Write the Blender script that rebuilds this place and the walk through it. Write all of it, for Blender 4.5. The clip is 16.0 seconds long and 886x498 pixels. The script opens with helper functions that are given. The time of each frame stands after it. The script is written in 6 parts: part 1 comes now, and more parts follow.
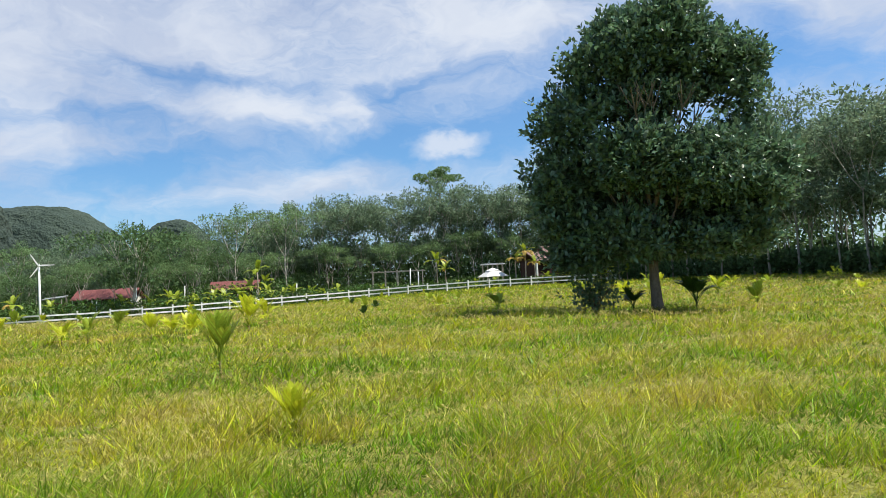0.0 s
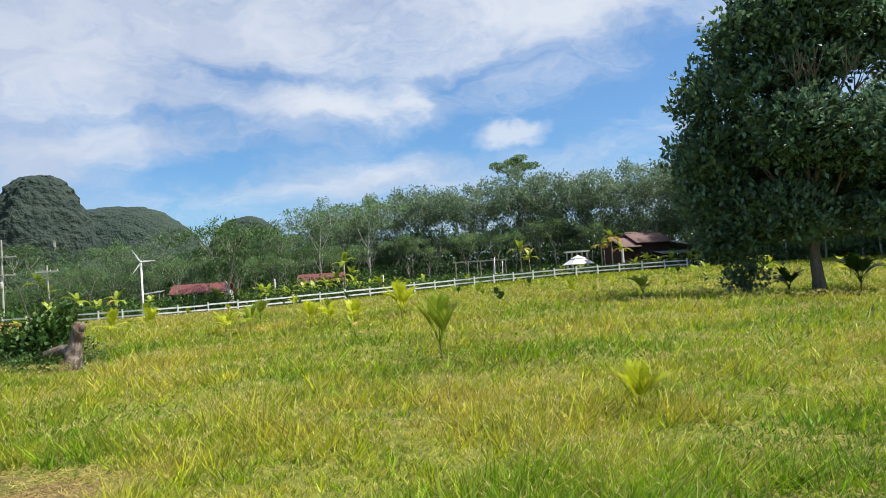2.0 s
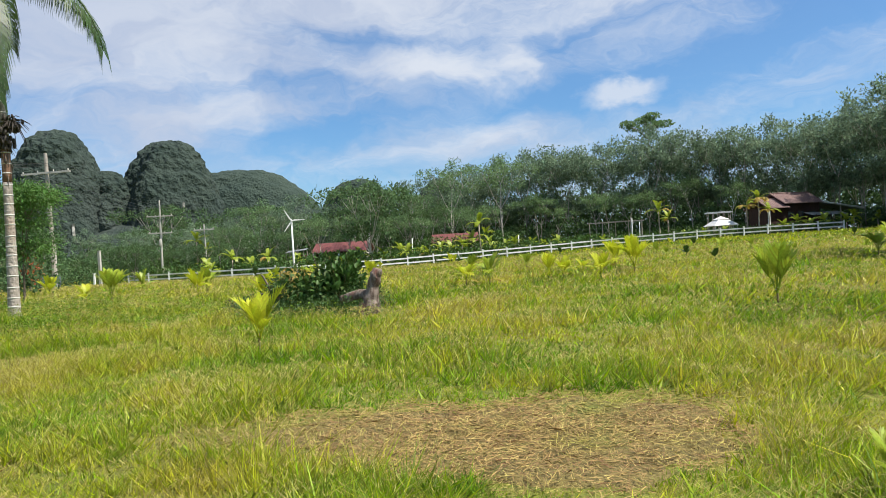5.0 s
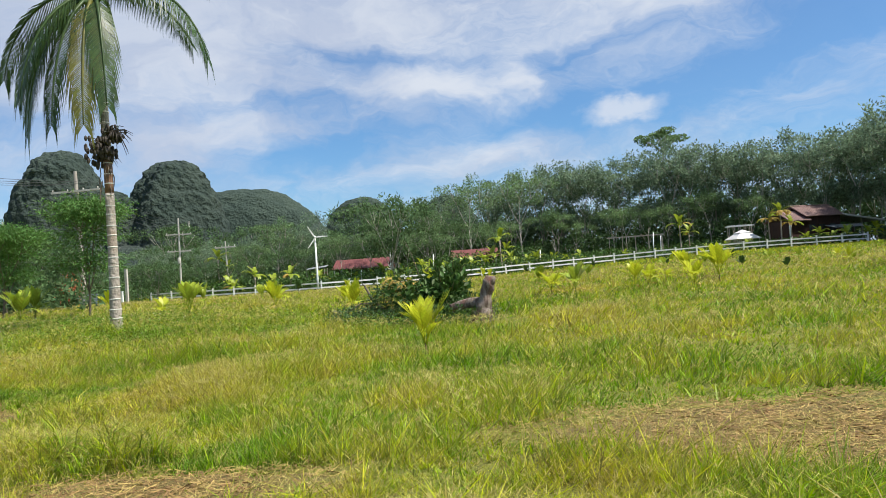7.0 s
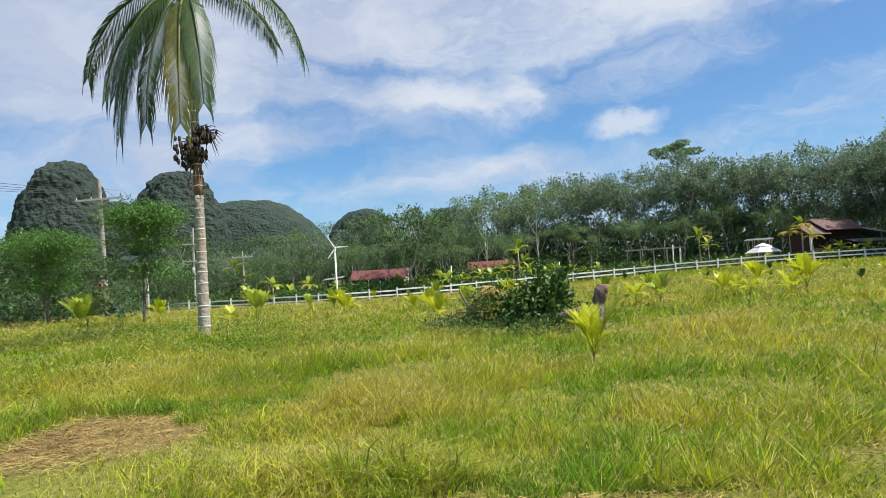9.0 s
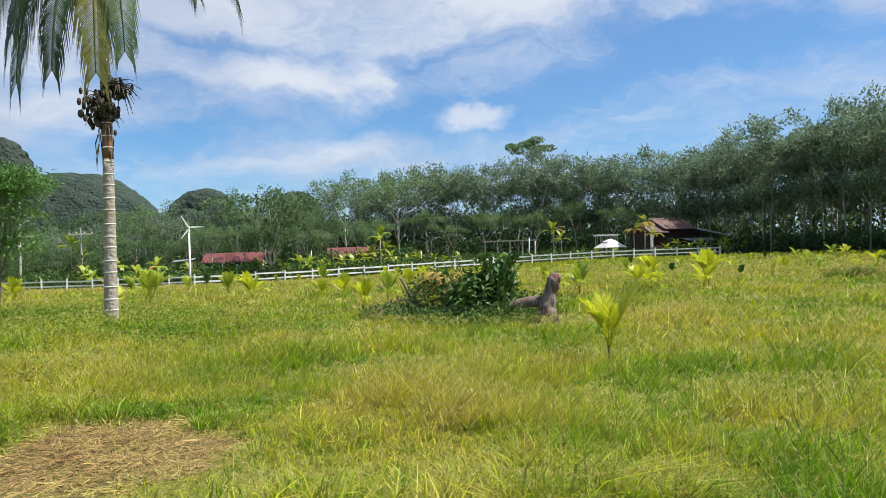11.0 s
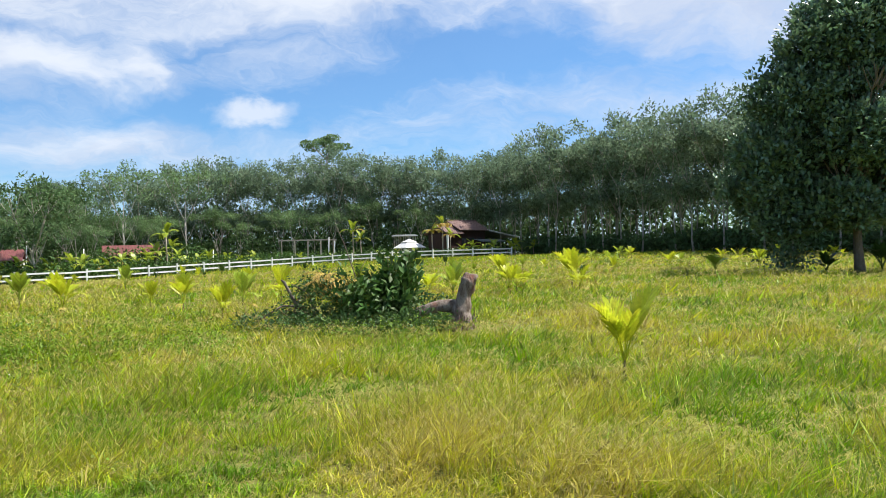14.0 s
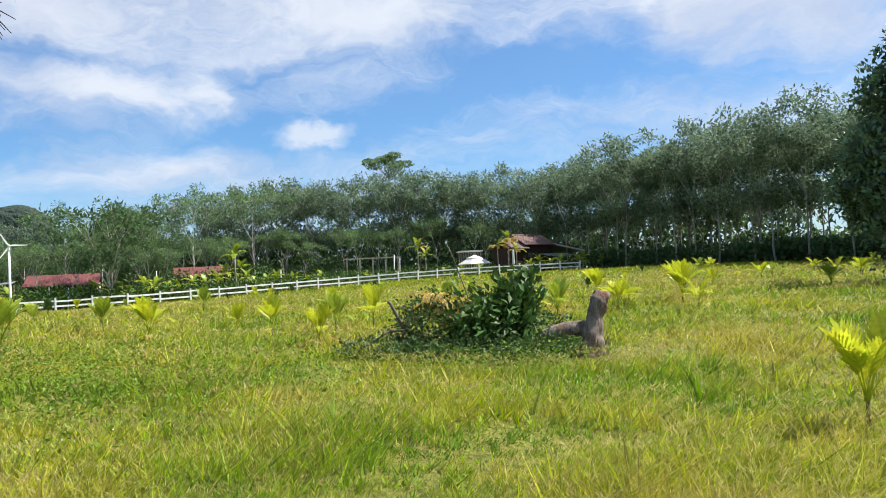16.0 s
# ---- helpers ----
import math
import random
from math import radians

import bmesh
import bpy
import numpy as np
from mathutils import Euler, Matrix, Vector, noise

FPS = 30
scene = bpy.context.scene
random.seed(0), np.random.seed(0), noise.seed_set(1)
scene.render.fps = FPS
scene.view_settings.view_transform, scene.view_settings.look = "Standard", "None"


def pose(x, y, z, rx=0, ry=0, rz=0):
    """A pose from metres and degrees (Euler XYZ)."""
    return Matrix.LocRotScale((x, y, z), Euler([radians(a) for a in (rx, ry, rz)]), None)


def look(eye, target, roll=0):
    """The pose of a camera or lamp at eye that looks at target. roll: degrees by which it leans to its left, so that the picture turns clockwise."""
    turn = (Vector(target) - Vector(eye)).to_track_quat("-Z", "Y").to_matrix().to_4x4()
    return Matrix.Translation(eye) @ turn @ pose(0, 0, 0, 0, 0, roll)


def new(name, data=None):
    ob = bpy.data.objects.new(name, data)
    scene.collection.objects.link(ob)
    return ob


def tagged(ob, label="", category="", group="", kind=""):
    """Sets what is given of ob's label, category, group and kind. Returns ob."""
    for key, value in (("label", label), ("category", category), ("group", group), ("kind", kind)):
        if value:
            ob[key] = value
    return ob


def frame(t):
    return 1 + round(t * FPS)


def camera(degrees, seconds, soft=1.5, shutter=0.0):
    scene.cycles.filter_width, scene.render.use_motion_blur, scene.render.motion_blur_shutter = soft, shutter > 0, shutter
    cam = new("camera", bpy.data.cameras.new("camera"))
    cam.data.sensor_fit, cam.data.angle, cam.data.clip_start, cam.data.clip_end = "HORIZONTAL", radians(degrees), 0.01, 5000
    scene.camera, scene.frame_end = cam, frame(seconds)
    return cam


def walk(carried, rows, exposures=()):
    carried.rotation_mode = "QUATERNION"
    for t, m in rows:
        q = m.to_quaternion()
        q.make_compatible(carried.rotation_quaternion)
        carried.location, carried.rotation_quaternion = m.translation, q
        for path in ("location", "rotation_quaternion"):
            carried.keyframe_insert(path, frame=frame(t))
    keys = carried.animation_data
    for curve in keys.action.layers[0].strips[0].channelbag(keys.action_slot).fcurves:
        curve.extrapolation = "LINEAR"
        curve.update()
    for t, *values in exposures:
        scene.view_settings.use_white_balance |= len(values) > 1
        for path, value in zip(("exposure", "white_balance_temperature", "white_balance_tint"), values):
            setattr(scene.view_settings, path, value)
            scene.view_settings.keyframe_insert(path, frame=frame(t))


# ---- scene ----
cam = camera(62.3, 16.0, 0.8)
PATH = [
    (0, (3.759, 0.225, 1.417), (3.899, 2.217, 1.522), -3.0),
    (0.5, (3.001, 0.391, 1.441), (3.17, 2.381, 1.541), -3.5),
    (1, (2.237, 0.55, 1.413), (2.381, 2.543, 1.514), -3.8),
    (1.5, (1.438, 0.803, 1.405), (1.505, 2.799, 1.503), -4.0),
    (2, (0.594, 0.96, 1.376), (0.558, 2.957, 1.467), -4.0),
    (2.5, (-0.183, 0.967, 1.419), (-0.33, 2.96, 1.491), -3.9),
    (3, (-0.995, 1.066, 1.42), (-1.237, 3.05, 1.464), -3.8),
    (3.5, (-1.737, 0.84, 1.389), (-2.04, 2.817, 1.41), -3.7),
    (4, (-2.43, 0.696, 1.377), (-2.76, 2.668, 1.379), -3.4),
    (6.5, (-5.977, 0.193, 1.296), (-6.303, 2.166, 1.333), -3.5),
    (7, (-6.648, 0.223, 1.272), (-6.984, 2.194, 1.327), -3.9),
    (7.5, (-7.352, 0.229, 1.226), (-7.699, 2.197, 1.302), -4.1),
    (8, (-8.05, 0.316, 1.242), (-8.404, 2.282, 1.336), -3.7),
    (10.5, (-11.29, 1.189, 1.397), (-11.415, 3.185, 1.449), -1.9),
    (11, (-11.924, 1.496, 1.379), (-11.846, 3.494, 1.414), -1.9),
    (11.5, (-12.519, 1.799, 1.382), (-12.224, 3.777, 1.412), -1.7),
    (12, (-12.99, 2.204, 1.39), (-12.513, 4.146, 1.419), -1.3),
    (12.5, (-13.319, 2.768, 1.415), (-12.721, 4.677, 1.44), -1.2),
    (13, (-13.648, 3.299, 1.407), (-12.986, 5.187, 1.425), -1.2),
    (13.5, (-13.907, 3.817, 1.395), (-13.229, 5.698, 1.405), -1.5),
    (14, (-14.107, 4.453, 1.419), (-13.453, 6.344, 1.436), -1.7),
    (14.5, (-14.336, 5.009, 1.45), (-13.724, 6.912, 1.487), -1.8),
    (15, (-14.463, 5.551, 1.453), (-13.895, 7.468, 1.505), -2.1),
    (15.5, (-14.571, 6.001, 1.443), (-14.044, 7.93, 1.508), -2.4),
    (16, (-14.715, 6.437, 1.475), (-14.212, 8.372, 1.542), -2.8),
]
walk(cam, [(t, look(eye, target, roll)) for t, eye, target, roll in PATH], [(0, 0.68), (4, 0.64), (7.5, 0.6), (10.5, 0.65), (12, 0.72), (13.5, 0.85), (15, 0.82), (16, 0.8)])

# ---- world and sun ----
SUN = Vector((0.50, -0.06, 0.86)).normalized()
sun_data = bpy.data.lights.new("sun", "SUN")
sun_data.energy, sun_data.angle, sun_data.color = 5.0, radians(0.53), (1.0, 0.95, 0.86)
sun = new("sun", sun_data)
sun.rotation_euler = (-SUN).to_track_quat("-Z", "Y").to_euler()

world = bpy.data.worlds.new("sky")
scene.world = world
world.use_nodes = True
WN, WL = world.node_tree.nodes, world.node_tree.links
WN.clear()


def wnode(kind, **values):
    n = WN.new(kind)
    for key, v in values.items():
        n.inputs[key].default_value = v
    return n


def wmath(op, a, b=None, c=None, clamp=False):
    n = WN.new("ShaderNodeMath")
    n.operation, n.use_clamp = op, clamp
    for i, v in enumerate((a, b, c)):
        if v is None:
            continue
        if isinstance(v, (int, float)):
            n.inputs[i].default_value = v
        else:
            WL.new(v, n.inputs[i])
    return n.outputs[0]


def wrange(v, a, b, lo=0.0, hi=1.0):
    n = WN.new("ShaderNodeMapRange")
    n.interpolation_type = "SMOOTHSTEP"
    n.inputs["From Min"].default_value, n.inputs["From Max"].default_value = a, b
    n.inputs["To Min"].default_value, n.inputs["To Max"].default_value = lo, hi
    WL.new(v, n.inputs["Value"])
    return n.outputs[0]


def build_sky():
    sky = WN.new("ShaderNodeTexSky")
    sky.sky_type, sky.sun_disc = "NISHITA", False
    sky.sun_elevation = math.asin(SUN.z)
    sky.sun_rotation = math.atan2(SUN.x, SUN.y)
    sky.air_density, sky.dust_density, sky.ozone_density = 1.0, 0.6, 2.0
    coord = WN.new("ShaderNodeTexCoord")
    xyz = WN.new("ShaderNodeSeparateXYZ")
    WL.new(coord.outputs["Generated"], xyz.inputs[0])
    x, y, z = xyz.outputs
    # degrees round the horizon and above it
    az = wmath("MULTIPLY", wmath("ARCTAN2", x, y), 57.296)
    el = wmath("MULTIPLY", wmath("ARCSINE", z), 57.296)

    def noise_at(u, v, scale, stretch, detail, rough, distort, shift):
        c = WN.new("ShaderNodeCombineXYZ")
        WL.new(wmath("MULTIPLY_ADD", u, scale, shift), c.inputs[0])
        WL.new(wmath("MULTIPLY_ADD", v, scale * stretch, shift * 0.7), c.inputs[1])
        n = wnode("ShaderNodeTexNoise", Scale=1.0, Detail=detail, Roughness=rough, Distortion=distort)
        WL.new(c.outputs[0], n.inputs["Vector"])
        return n.outputs["Fac"]

    def bent(v, scale, shift, much):
        """The coordinate shoved about by noise, so that cloud rims are ragged."""
        n = noise_at(az, el, scale, 1.5, 4, 0.55, 0.3, shift)
        return wmath("MULTIPLY_ADD", wmath("SUBTRACT", n, 0.5), much, v)

    u, v = bent(az, 0.11, 3.1, 13.0), bent(el, 0.13, 8.7, 6.0)
    total = wmath("MULTIPLY_ADD", noise_at(u, v, 0.045, 2.2, 6, 0.6, 0.5, 1.7), 0.9, -0.02)
    total = wmath("ADD", total, wmath("MULTIPLY", wmath("SUBTRACT", noise_at(u, v, 0.17, 2.6, 6, 0.65, 0.8, 5.3), 0.5), 0.55))
    total = wmath("ADD", total, wmath("MULTIPLY", wmath("SUBTRACT", noise_at(u, v, 0.5, 3.0, 5, 0.65, 0.6, 9.4), 0.5), 0.28))
    # banks of cloud (+) and clear gaps (-): azimuth, height, half length, half height, tilt, weight
    for a, h, la, lh, tilt, weight in CLOUD_BANKS:
        c, q = math.cos(radians(tilt)), math.sin(radians(tilt))
        du, dv = wmath("SUBTRACT", u, a), wmath("SUBTRACT", v, h)
        p = wmath("DIVIDE", wmath("ADD", wmath("MULTIPLY", du, c), wmath("MULTIPLY", dv, q)), la)
        r = wmath("DIVIDE", wmath("ADD", wmath("MULTIPLY", du, -q), wmath("MULTIPLY", dv, c)), lh)
        d = wmath("ADD", wmath("MULTIPLY", p, p), wmath("MULTIPLY", r, r))
        total = wmath("ADD", total, wmath("MULTIPLY", wmath("EXPONENT", wmath("MULTIPLY", d, -1.0)), weight))
    cover = wrange(total, 0.1, 0.95, 0.06, 0.97)
    low = wrange(el, 0.5, 8.5, 0.45, 0.0)
    cover = wmath("MULTIPLY", wmath("MAXIMUM", cover, low), 0.95)
    # one small heap of cumulus low in the sky
    un, vn = bent(az, 0.5, 2.3, 3.0), bent(el, 0.55, 6.1, 2.0)
    a = wmath("DIVIDE", wmath("SUBTRACT", un, CUMULUS[0]), 3.3)
    b = wmath("DIVIDE", wmath("SUBTRACT", vn, CUMULUS[1]), 1.15)
    r = wmath("SQRT", wmath("ADD", wmath("MULTIPLY", a, a), wmath("MULTIPLY", b, b)))
    heap = wmath("MULTIPLY", wrange(r, 1.2, 0.35), 0.92)
    # light and dark parts within the clouds
    grey = wrange(noise_at(u, v, 0.07, 1.8, 5, 0.55, 0.5, 11.9), 0.36, 0.62)
    dim = wrange(wmath("ADD", wmath("MULTIPLY", az, -0.55), wmath("MULTIPLY", el, 1.5)), 26.0, 52.0, 0.0, 0.75)
    grey = wmath("SUBTRACT", grey, dim, None, True)
    shade = WN.new("ShaderNodeMix")
    shade.data_type = "RGBA"
    shade.inputs["A"].default_value, shade.inputs["B"].default_value = CLOUD_DARK, CLOUD_LIGHT
    WL.new(grey, shade.inputs["Factor"])
    tint = WN.new("ShaderNodeMix")
    tint.data_type, tint.blend_type = "RGBA", "MULTIPLY"
    tint.inputs["Factor"].default_value = 1.0
    tint.inputs["B"].default_value = SKY_TINT
    WL.new(sky.outputs[0], tint.inputs["A"])
    mix = WN.new("ShaderNodeMix")
    mix.data_type = "RGBA"
    WL.new(cover, mix.inputs["Factor"])
    WL.new(tint.outputs["Result"], mix.inputs["A"])
    WL.new(shade.outputs["Result"], mix.inputs["B"])
    puff = WN.new("ShaderNodeMix")
    puff.data_type = "RGBA"
    puff.inputs["B"].default_value = CLOUD_LIGHT
    WL.new(wmath("MULTIPLY", heap, 0.8), puff.inputs["Factor"])
    WL.new(mix.outputs["Result"], puff.inputs["A"])
    back = wnode("ShaderNodeBackground", Strength=SKY_STRENGTH)
    WL.new(puff.outputs["Result"], back.inputs["Color"])
    out = WN.new("ShaderNodeOutputWorld")
    WL.new(back.outputs[0], out.inputs[0])


SKY_STRENGTH = 0.1
SKY_TINT = (0.43, 0.70, 0.92, 1)
CLOUD_LIGHT = (5.0, 5.3, 5.8, 1)
CLOUD_DARK = (3.6, 4.05, 5.0, 1)
CUMULUS = (4.9, 11.1)
CLOUD_BANKS = [(-34, 17, 15, 6, 0, 0.4), (-20, 20, 13, 3.2, -8, 0.35), (-15, 16.8, 9, 0.9, -6, -0.3), (-24, 13.2, 9, 0.8, 4, -0.2), (-28, 10.5, 6, 2.2, 10, 0.35), (-10, 14, 6.5, 1.3, -5, 0.5), (-1.6, 14.3, 1.3, 1.6, 40, 0.4),
               (-17, 9.8, 7, 1.5, 3, -0.45), (0.5, 11.2, 8, 1.1, 0, -0.45), (7, 17.5, 7, 1.2, 12, 0.2), (12, 13.2, 10, 1.5, 4, -0.3), (24, 15.4, 8, 1.7, -6, -0.6),
               (37, 18.5, 11, 2.8, -18, 0.55), (10, 20.5, 11, 2.2, -4, 0.5), (-8, 8.6, 8, 1.6, 0, 0.3), (20, 10.0, 12, 2.0, 6, -0.15), (40, 13.0, 10, 1.4, 0, -0.15), (3, 15.8, 7, 1.0, 10, -0.25)]
build_sky()

# ---- materials ----


def material(name, a, b, scale=4.0, fine=8.0, rough=0.75, bump=0.25, trans=0.0, jitter=0.0, island=False, metallic=0.0,
             third=None, place=False, stretch=(1, 1, 1), spec=0.4, contrast=0.15):
    """A surface of two or three colours in noise at two scales, with fine relief; trans: share of light that passes a leaf."""
    m = bpy.data.materials.new(name)
    m.use_nodes = True
    N, L = m.node_tree.nodes, m.node_tree.links
    bsdf = N["Principled BSDF"]
    out = N["Material Output"]
    if place:
        src = N.new("ShaderNodeNewGeometry").outputs["Position"]
    else:
        src = N.new("ShaderNodeTexCoord").outputs["Object"]
    mp = N.new("ShaderNodeMapping")
    mp.inputs["Scale"].default_value = stretch
    L.new(src, mp.inputs[0])
    n1, n2 = N.new("ShaderNodeTexNoise"), N.new("ShaderNodeTexNoise")
    for n, sc in ((n1, scale), (n2, scale * fine)):
        n.inputs["Scale"].default_value = sc
        n.inputs["Detail"].default_value = 4
        L.new(mp.outputs[0], n.inputs["Vector"])

    def mixed(fac, p, q, lo=0.35, hi=0.65):
        r = N.new("ShaderNodeMapRange")
        r.inputs["From Min"].default_value, r.inputs["From Max"].default_value = lo, hi
        L.new(fac, r.inputs["Value"])
        x = N.new("ShaderNodeMix")
        x.data_type = "RGBA"
        L.new(r.outputs[0], x.inputs["Factor"])
        for sock, v in (("A", p), ("B", q)):
            if isinstance(v, tuple):
                x.inputs[sock].default_value = (*v, 1)
            else:
                L.new(v, x.inputs[sock])
        return x.outputs["Result"]

    col = mixed(n1.outputs["Fac"], a, b, 0.5 - contrast, 0.5 + contrast)
    dark = tuple(c * 0.72 for c in a)
    col2 = mixed(n2.outputs["Fac"], dark, b)
    x = N.new("ShaderNodeMix")
    x.data_type = "RGBA"
    x.inputs["Factor"].default_value = 0.45
    L.new(col, x.inputs["A"])
    L.new(col2, x.inputs["B"])
    col = x.outputs["Result"]
    if third:
        n3 = N.new("ShaderNodeTexNoise")
        n3.inputs["Scale"].default_value = scale * 0.37
        n3.inputs["Detail"].default_value = 3
        mp3 = N.new("ShaderNodeMapping")
        mp3.inputs["Location"].default_value = (7.3, 2.1, 0.4)
        L.new(mp.outputs[0], mp3.inputs[0])
        L.new(mp3.outputs[0], n3.inputs["Vector"])
        col = mixed(n3.outputs["Fac"], col, third, 0.52, 0.72)
    if jitter:
        hsv = N.new("ShaderNodeHueSaturation")
        rnd = N.new("ShaderNodeNewGeometry").outputs["Random Per Island"] if island else N.new("ShaderNodeObjectInfo").outputs["Random"]
        for key, lo, hi in (("Value", 1 - jitter, 1 + jitter), ("Hue", 0.5 - jitter * 0.05, 0.5 + jitter * 0.05)):
            r = N.new("ShaderNodeMapRange")
            r.inputs["To Min"].default_value, r.inputs["To Max"].default_value = lo, hi
            L.new(rnd, r.inputs["Value"])
            L.new(r.outputs[0], hsv.inputs[key])
        L.new(col, hsv.inputs["Color"])
        col = hsv.outputs[0]
    L.new(col, bsdf.inputs["Base Color"])
    bsdf.inputs["Roughness"].default_value = rough
    bsdf.inputs["Metallic"].default_value = metallic
    bsdf.inputs["Specular IOR Level"].default_value = spec
    if bump:
        bp = N.new("ShaderNodeBump")
        bp.inputs["Strength"].default_value = bump
        bp.inputs["Distance"].default_value = 0.2 / scale
        L.new(n2.outputs["Fac"], bp.inputs["Height"])
        L.new(bp.outputs[0], bsdf.inputs["Normal"])
    if trans:
        tr = N.new("ShaderNodeBsdfTranslucent")
        L.new(col, tr.inputs["Color"])
        mx = N.new("ShaderNodeMixShader")
        mx.inputs[0].default_value = trans
        L.new(bsdf.outputs[0], mx.inputs[1])
        L.new(tr.outputs[0], mx.inputs[2])
        L.new(mx.outputs[0], out.inputs["Surface"])
    return m


def grass_material(name):
    """Blades from green through lime to dry gold, by how dry each blade's parts are, with small differences from blade
    to blade; the dark green end also stands for shade at the roots.
    """
    m = bpy.data.materials.new(name)
    m.use_nodes = True
    N, L = m.node_tree.nodes, m.node_tree.links
    bsdf, out = N["Principled BSDF"], N["Material Output"]
    dry = N.new("ShaderNodeAttribute")
    dry.attribute_name = "dry"
    ramp = N.new("ShaderNodeValToRGB")
    el = ramp.color_ramp.elements
    el[0].position, el[0].color = 0.0, (0.12, 0.235, 0.012, 1)
    el[1].position, el[1].color = 1.0, (0.46, 0.37, 0.085, 1)
    for at, c in ((0.3, (0.22, 0.33, 0.02, 1)), (0.6, (0.38, 0.40, 0.03, 1)), (0.82, (0.47, 0.41, 0.05, 1))):
        e = el.new(at)
        e.color = c
    L.new(dry.outputs["Fac"], ramp.inputs[0])
    hsv = N.new("ShaderNodeHueSaturation")
    rnd = N.new("ShaderNodeNewGeometry").outputs["Random Per Island"]
    for key, lo, hi in (("Value", 0.55, 1.4), ("Hue", 0.49, 0.515), ("Saturation", 0.9, 1.08)):
        r = N.new("ShaderNodeMapRange")
        r.inputs["To Min"].default_value, r.inputs["To Max"].default_value = lo, hi
        L.new(rnd, r.inputs["Value"])
        L.new(r.outputs[0], hsv.inputs[key])
    L.new(ramp.outputs[0], hsv.inputs["Color"])
    L.new(hsv.outputs[0], bsdf.inputs["Base Color"])
    bsdf.inputs["Roughness"].default_value = 0.5
    bsdf.inputs["Specular IOR Level"].default_value = 0.25
    tr = N.new("ShaderNodeBsdfTranslucent")
    L.new(hsv.outputs[0], tr.inputs["Color"])
    mx = N.new("ShaderNodeMixShader")
    mx.inputs[0].default_value = 0.34
    L.new(bsdf.outputs[0], mx.inputs[1])
    L.new(tr.outputs[0], mx.inputs[2])
    L.new(mx.outputs[0], out.inputs["Surface"])
    return m


M_GRASS = grass_material("grass_blade")
M_SEED = material("seed_head", (0.46, 0.40, 0.12), (0.56, 0.48, 0.17), scale=0.5, rough=0.8, bump=0, trans=0.4, jitter=0.3, island=True,
                  third=(0.40, 0.30, 0.11), place=True, spec=0.1)
M_GROUND = material("meadow_soil", (0.12, 0.145, 0.015), (0.20, 0.19, 0.025), scale=0.5, fine=14, rough=0.95, bump=0.6, place=True,
                    third=(0.12, 0.095, 0.025))
M_STRAW = material("dry_straw", (0.42, 0.29, 0.10), (0.25, 0.14, 0.055), scale=2.0, rough=0.85, bump=0, jitter=0.45, island=True, place=True, third=(0.28, 0.25, 0.05))
M_DRYSOIL = material("dry_bare_soil", (0.13, 0.10, 0.03), (0.20, 0.155, 0.045), scale=3.0, fine=9, rough=0.95, bump=0.8, place=True, third=(0.14, 0.16, 0.025))
M_WEED = material("weed_leaf", (0.12, 0.21, 0.02), (0.20, 0.29, 0.035), scale=1.2, rough=0.5, bump=0, trans=0.3, jitter=0.35, island=True, place=True, spec=0.1)
M_VINE = material("vine_leaf", (0.05, 0.105, 0.03), (0.10, 0.17, 0.05), scale=2.0, rough=0.45, bump=0, trans=0.25, jitter=0.35, island=True, spec=0.25)
M_SHRUB = material("shrub_leaf", (0.045, 0.10, 0.02), (0.08, 0.15, 0.03), scale=2.5, rough=0.5, bump=0, trans=0.2, jitter=0.35, island=True, spec=0.25)
M_JACK = material("glossy_dark_leaf", (0.085, 0.16, 0.092), (0.15, 0.235, 0.128), scale=0.8, rough=0.36, bump=0, trans=0.25, jitter=0.45, island=True, spec=0.5)
M_RUBBER = material("plantation_leaf", (0.13, 0.20, 0.12), (0.23, 0.30, 0.185), scale=0.25, rough=0.8, bump=0, trans=0.4, jitter=0.4, island=True, spec=0.15)
M_RUBBER_DK = material("plantation_leaf_deep", (0.12, 0.185, 0.115), (0.20, 0.265, 0.165), scale=0.25, rough=0.8, bump=0, trans=0.4, jitter=0.4, island=True, spec=0.15)
M_THIN = material("young_tree_leaf", (0.11, 0.19, 0.075), (0.19, 0.275, 0.12), scale=0.25, rough=0.8, bump=0, trans=0.4, jitter=0.4, island=True, spec=0.15)
M_BROAD = material("broad_dark_leaf", (0.065, 0.12, 0.05), (0.115, 0.18, 0.07), scale=0.3, rough=0.75, bump=0, trans=0.35, jitter=0.4, island=True, spec=0.15)
M_FERNY = material("feathery_leaf", (0.08, 0.175, 0.04), (0.13, 0.245, 0.055), scale=0.6, rough=0.5, bump=0, trans=0.3, jitter=0.35, island=True, spec=0.2)
M_BARK = material("grey_bark", (0.25, 0.225, 0.19), (0.42, 0.39, 0.34), scale=3.0, rough=0.9, bump=0.6, stretch=(1, 1, 0.3), jitter=0.25)
M_BARKDK = material("brown_bark", (0.10, 0.075, 0.05), (0.20, 0.16, 0.12), scale=5.0, rough=0.92, bump=0.8, stretch=(1, 1, 0.3))
M_STUMP = material("weathered_stump_wood", (0.10, 0.062, 0.045), (0.31, 0.25, 0.205), scale=9.0, rough=0.9, bump=1.0, stretch=(1, 1, 0.35), third=(0.20, 0.085, 0.06), contrast=0.06)
M_PALMTRUNK = material("palm_trunk", (0.31, 0.26, 0.21), (0.42, 0.37, 0.31), scale=1.6, rough=0.85, bump=0.4, stretch=(1, 1, 1.0), third=(0.28, 0.16, 0.08))
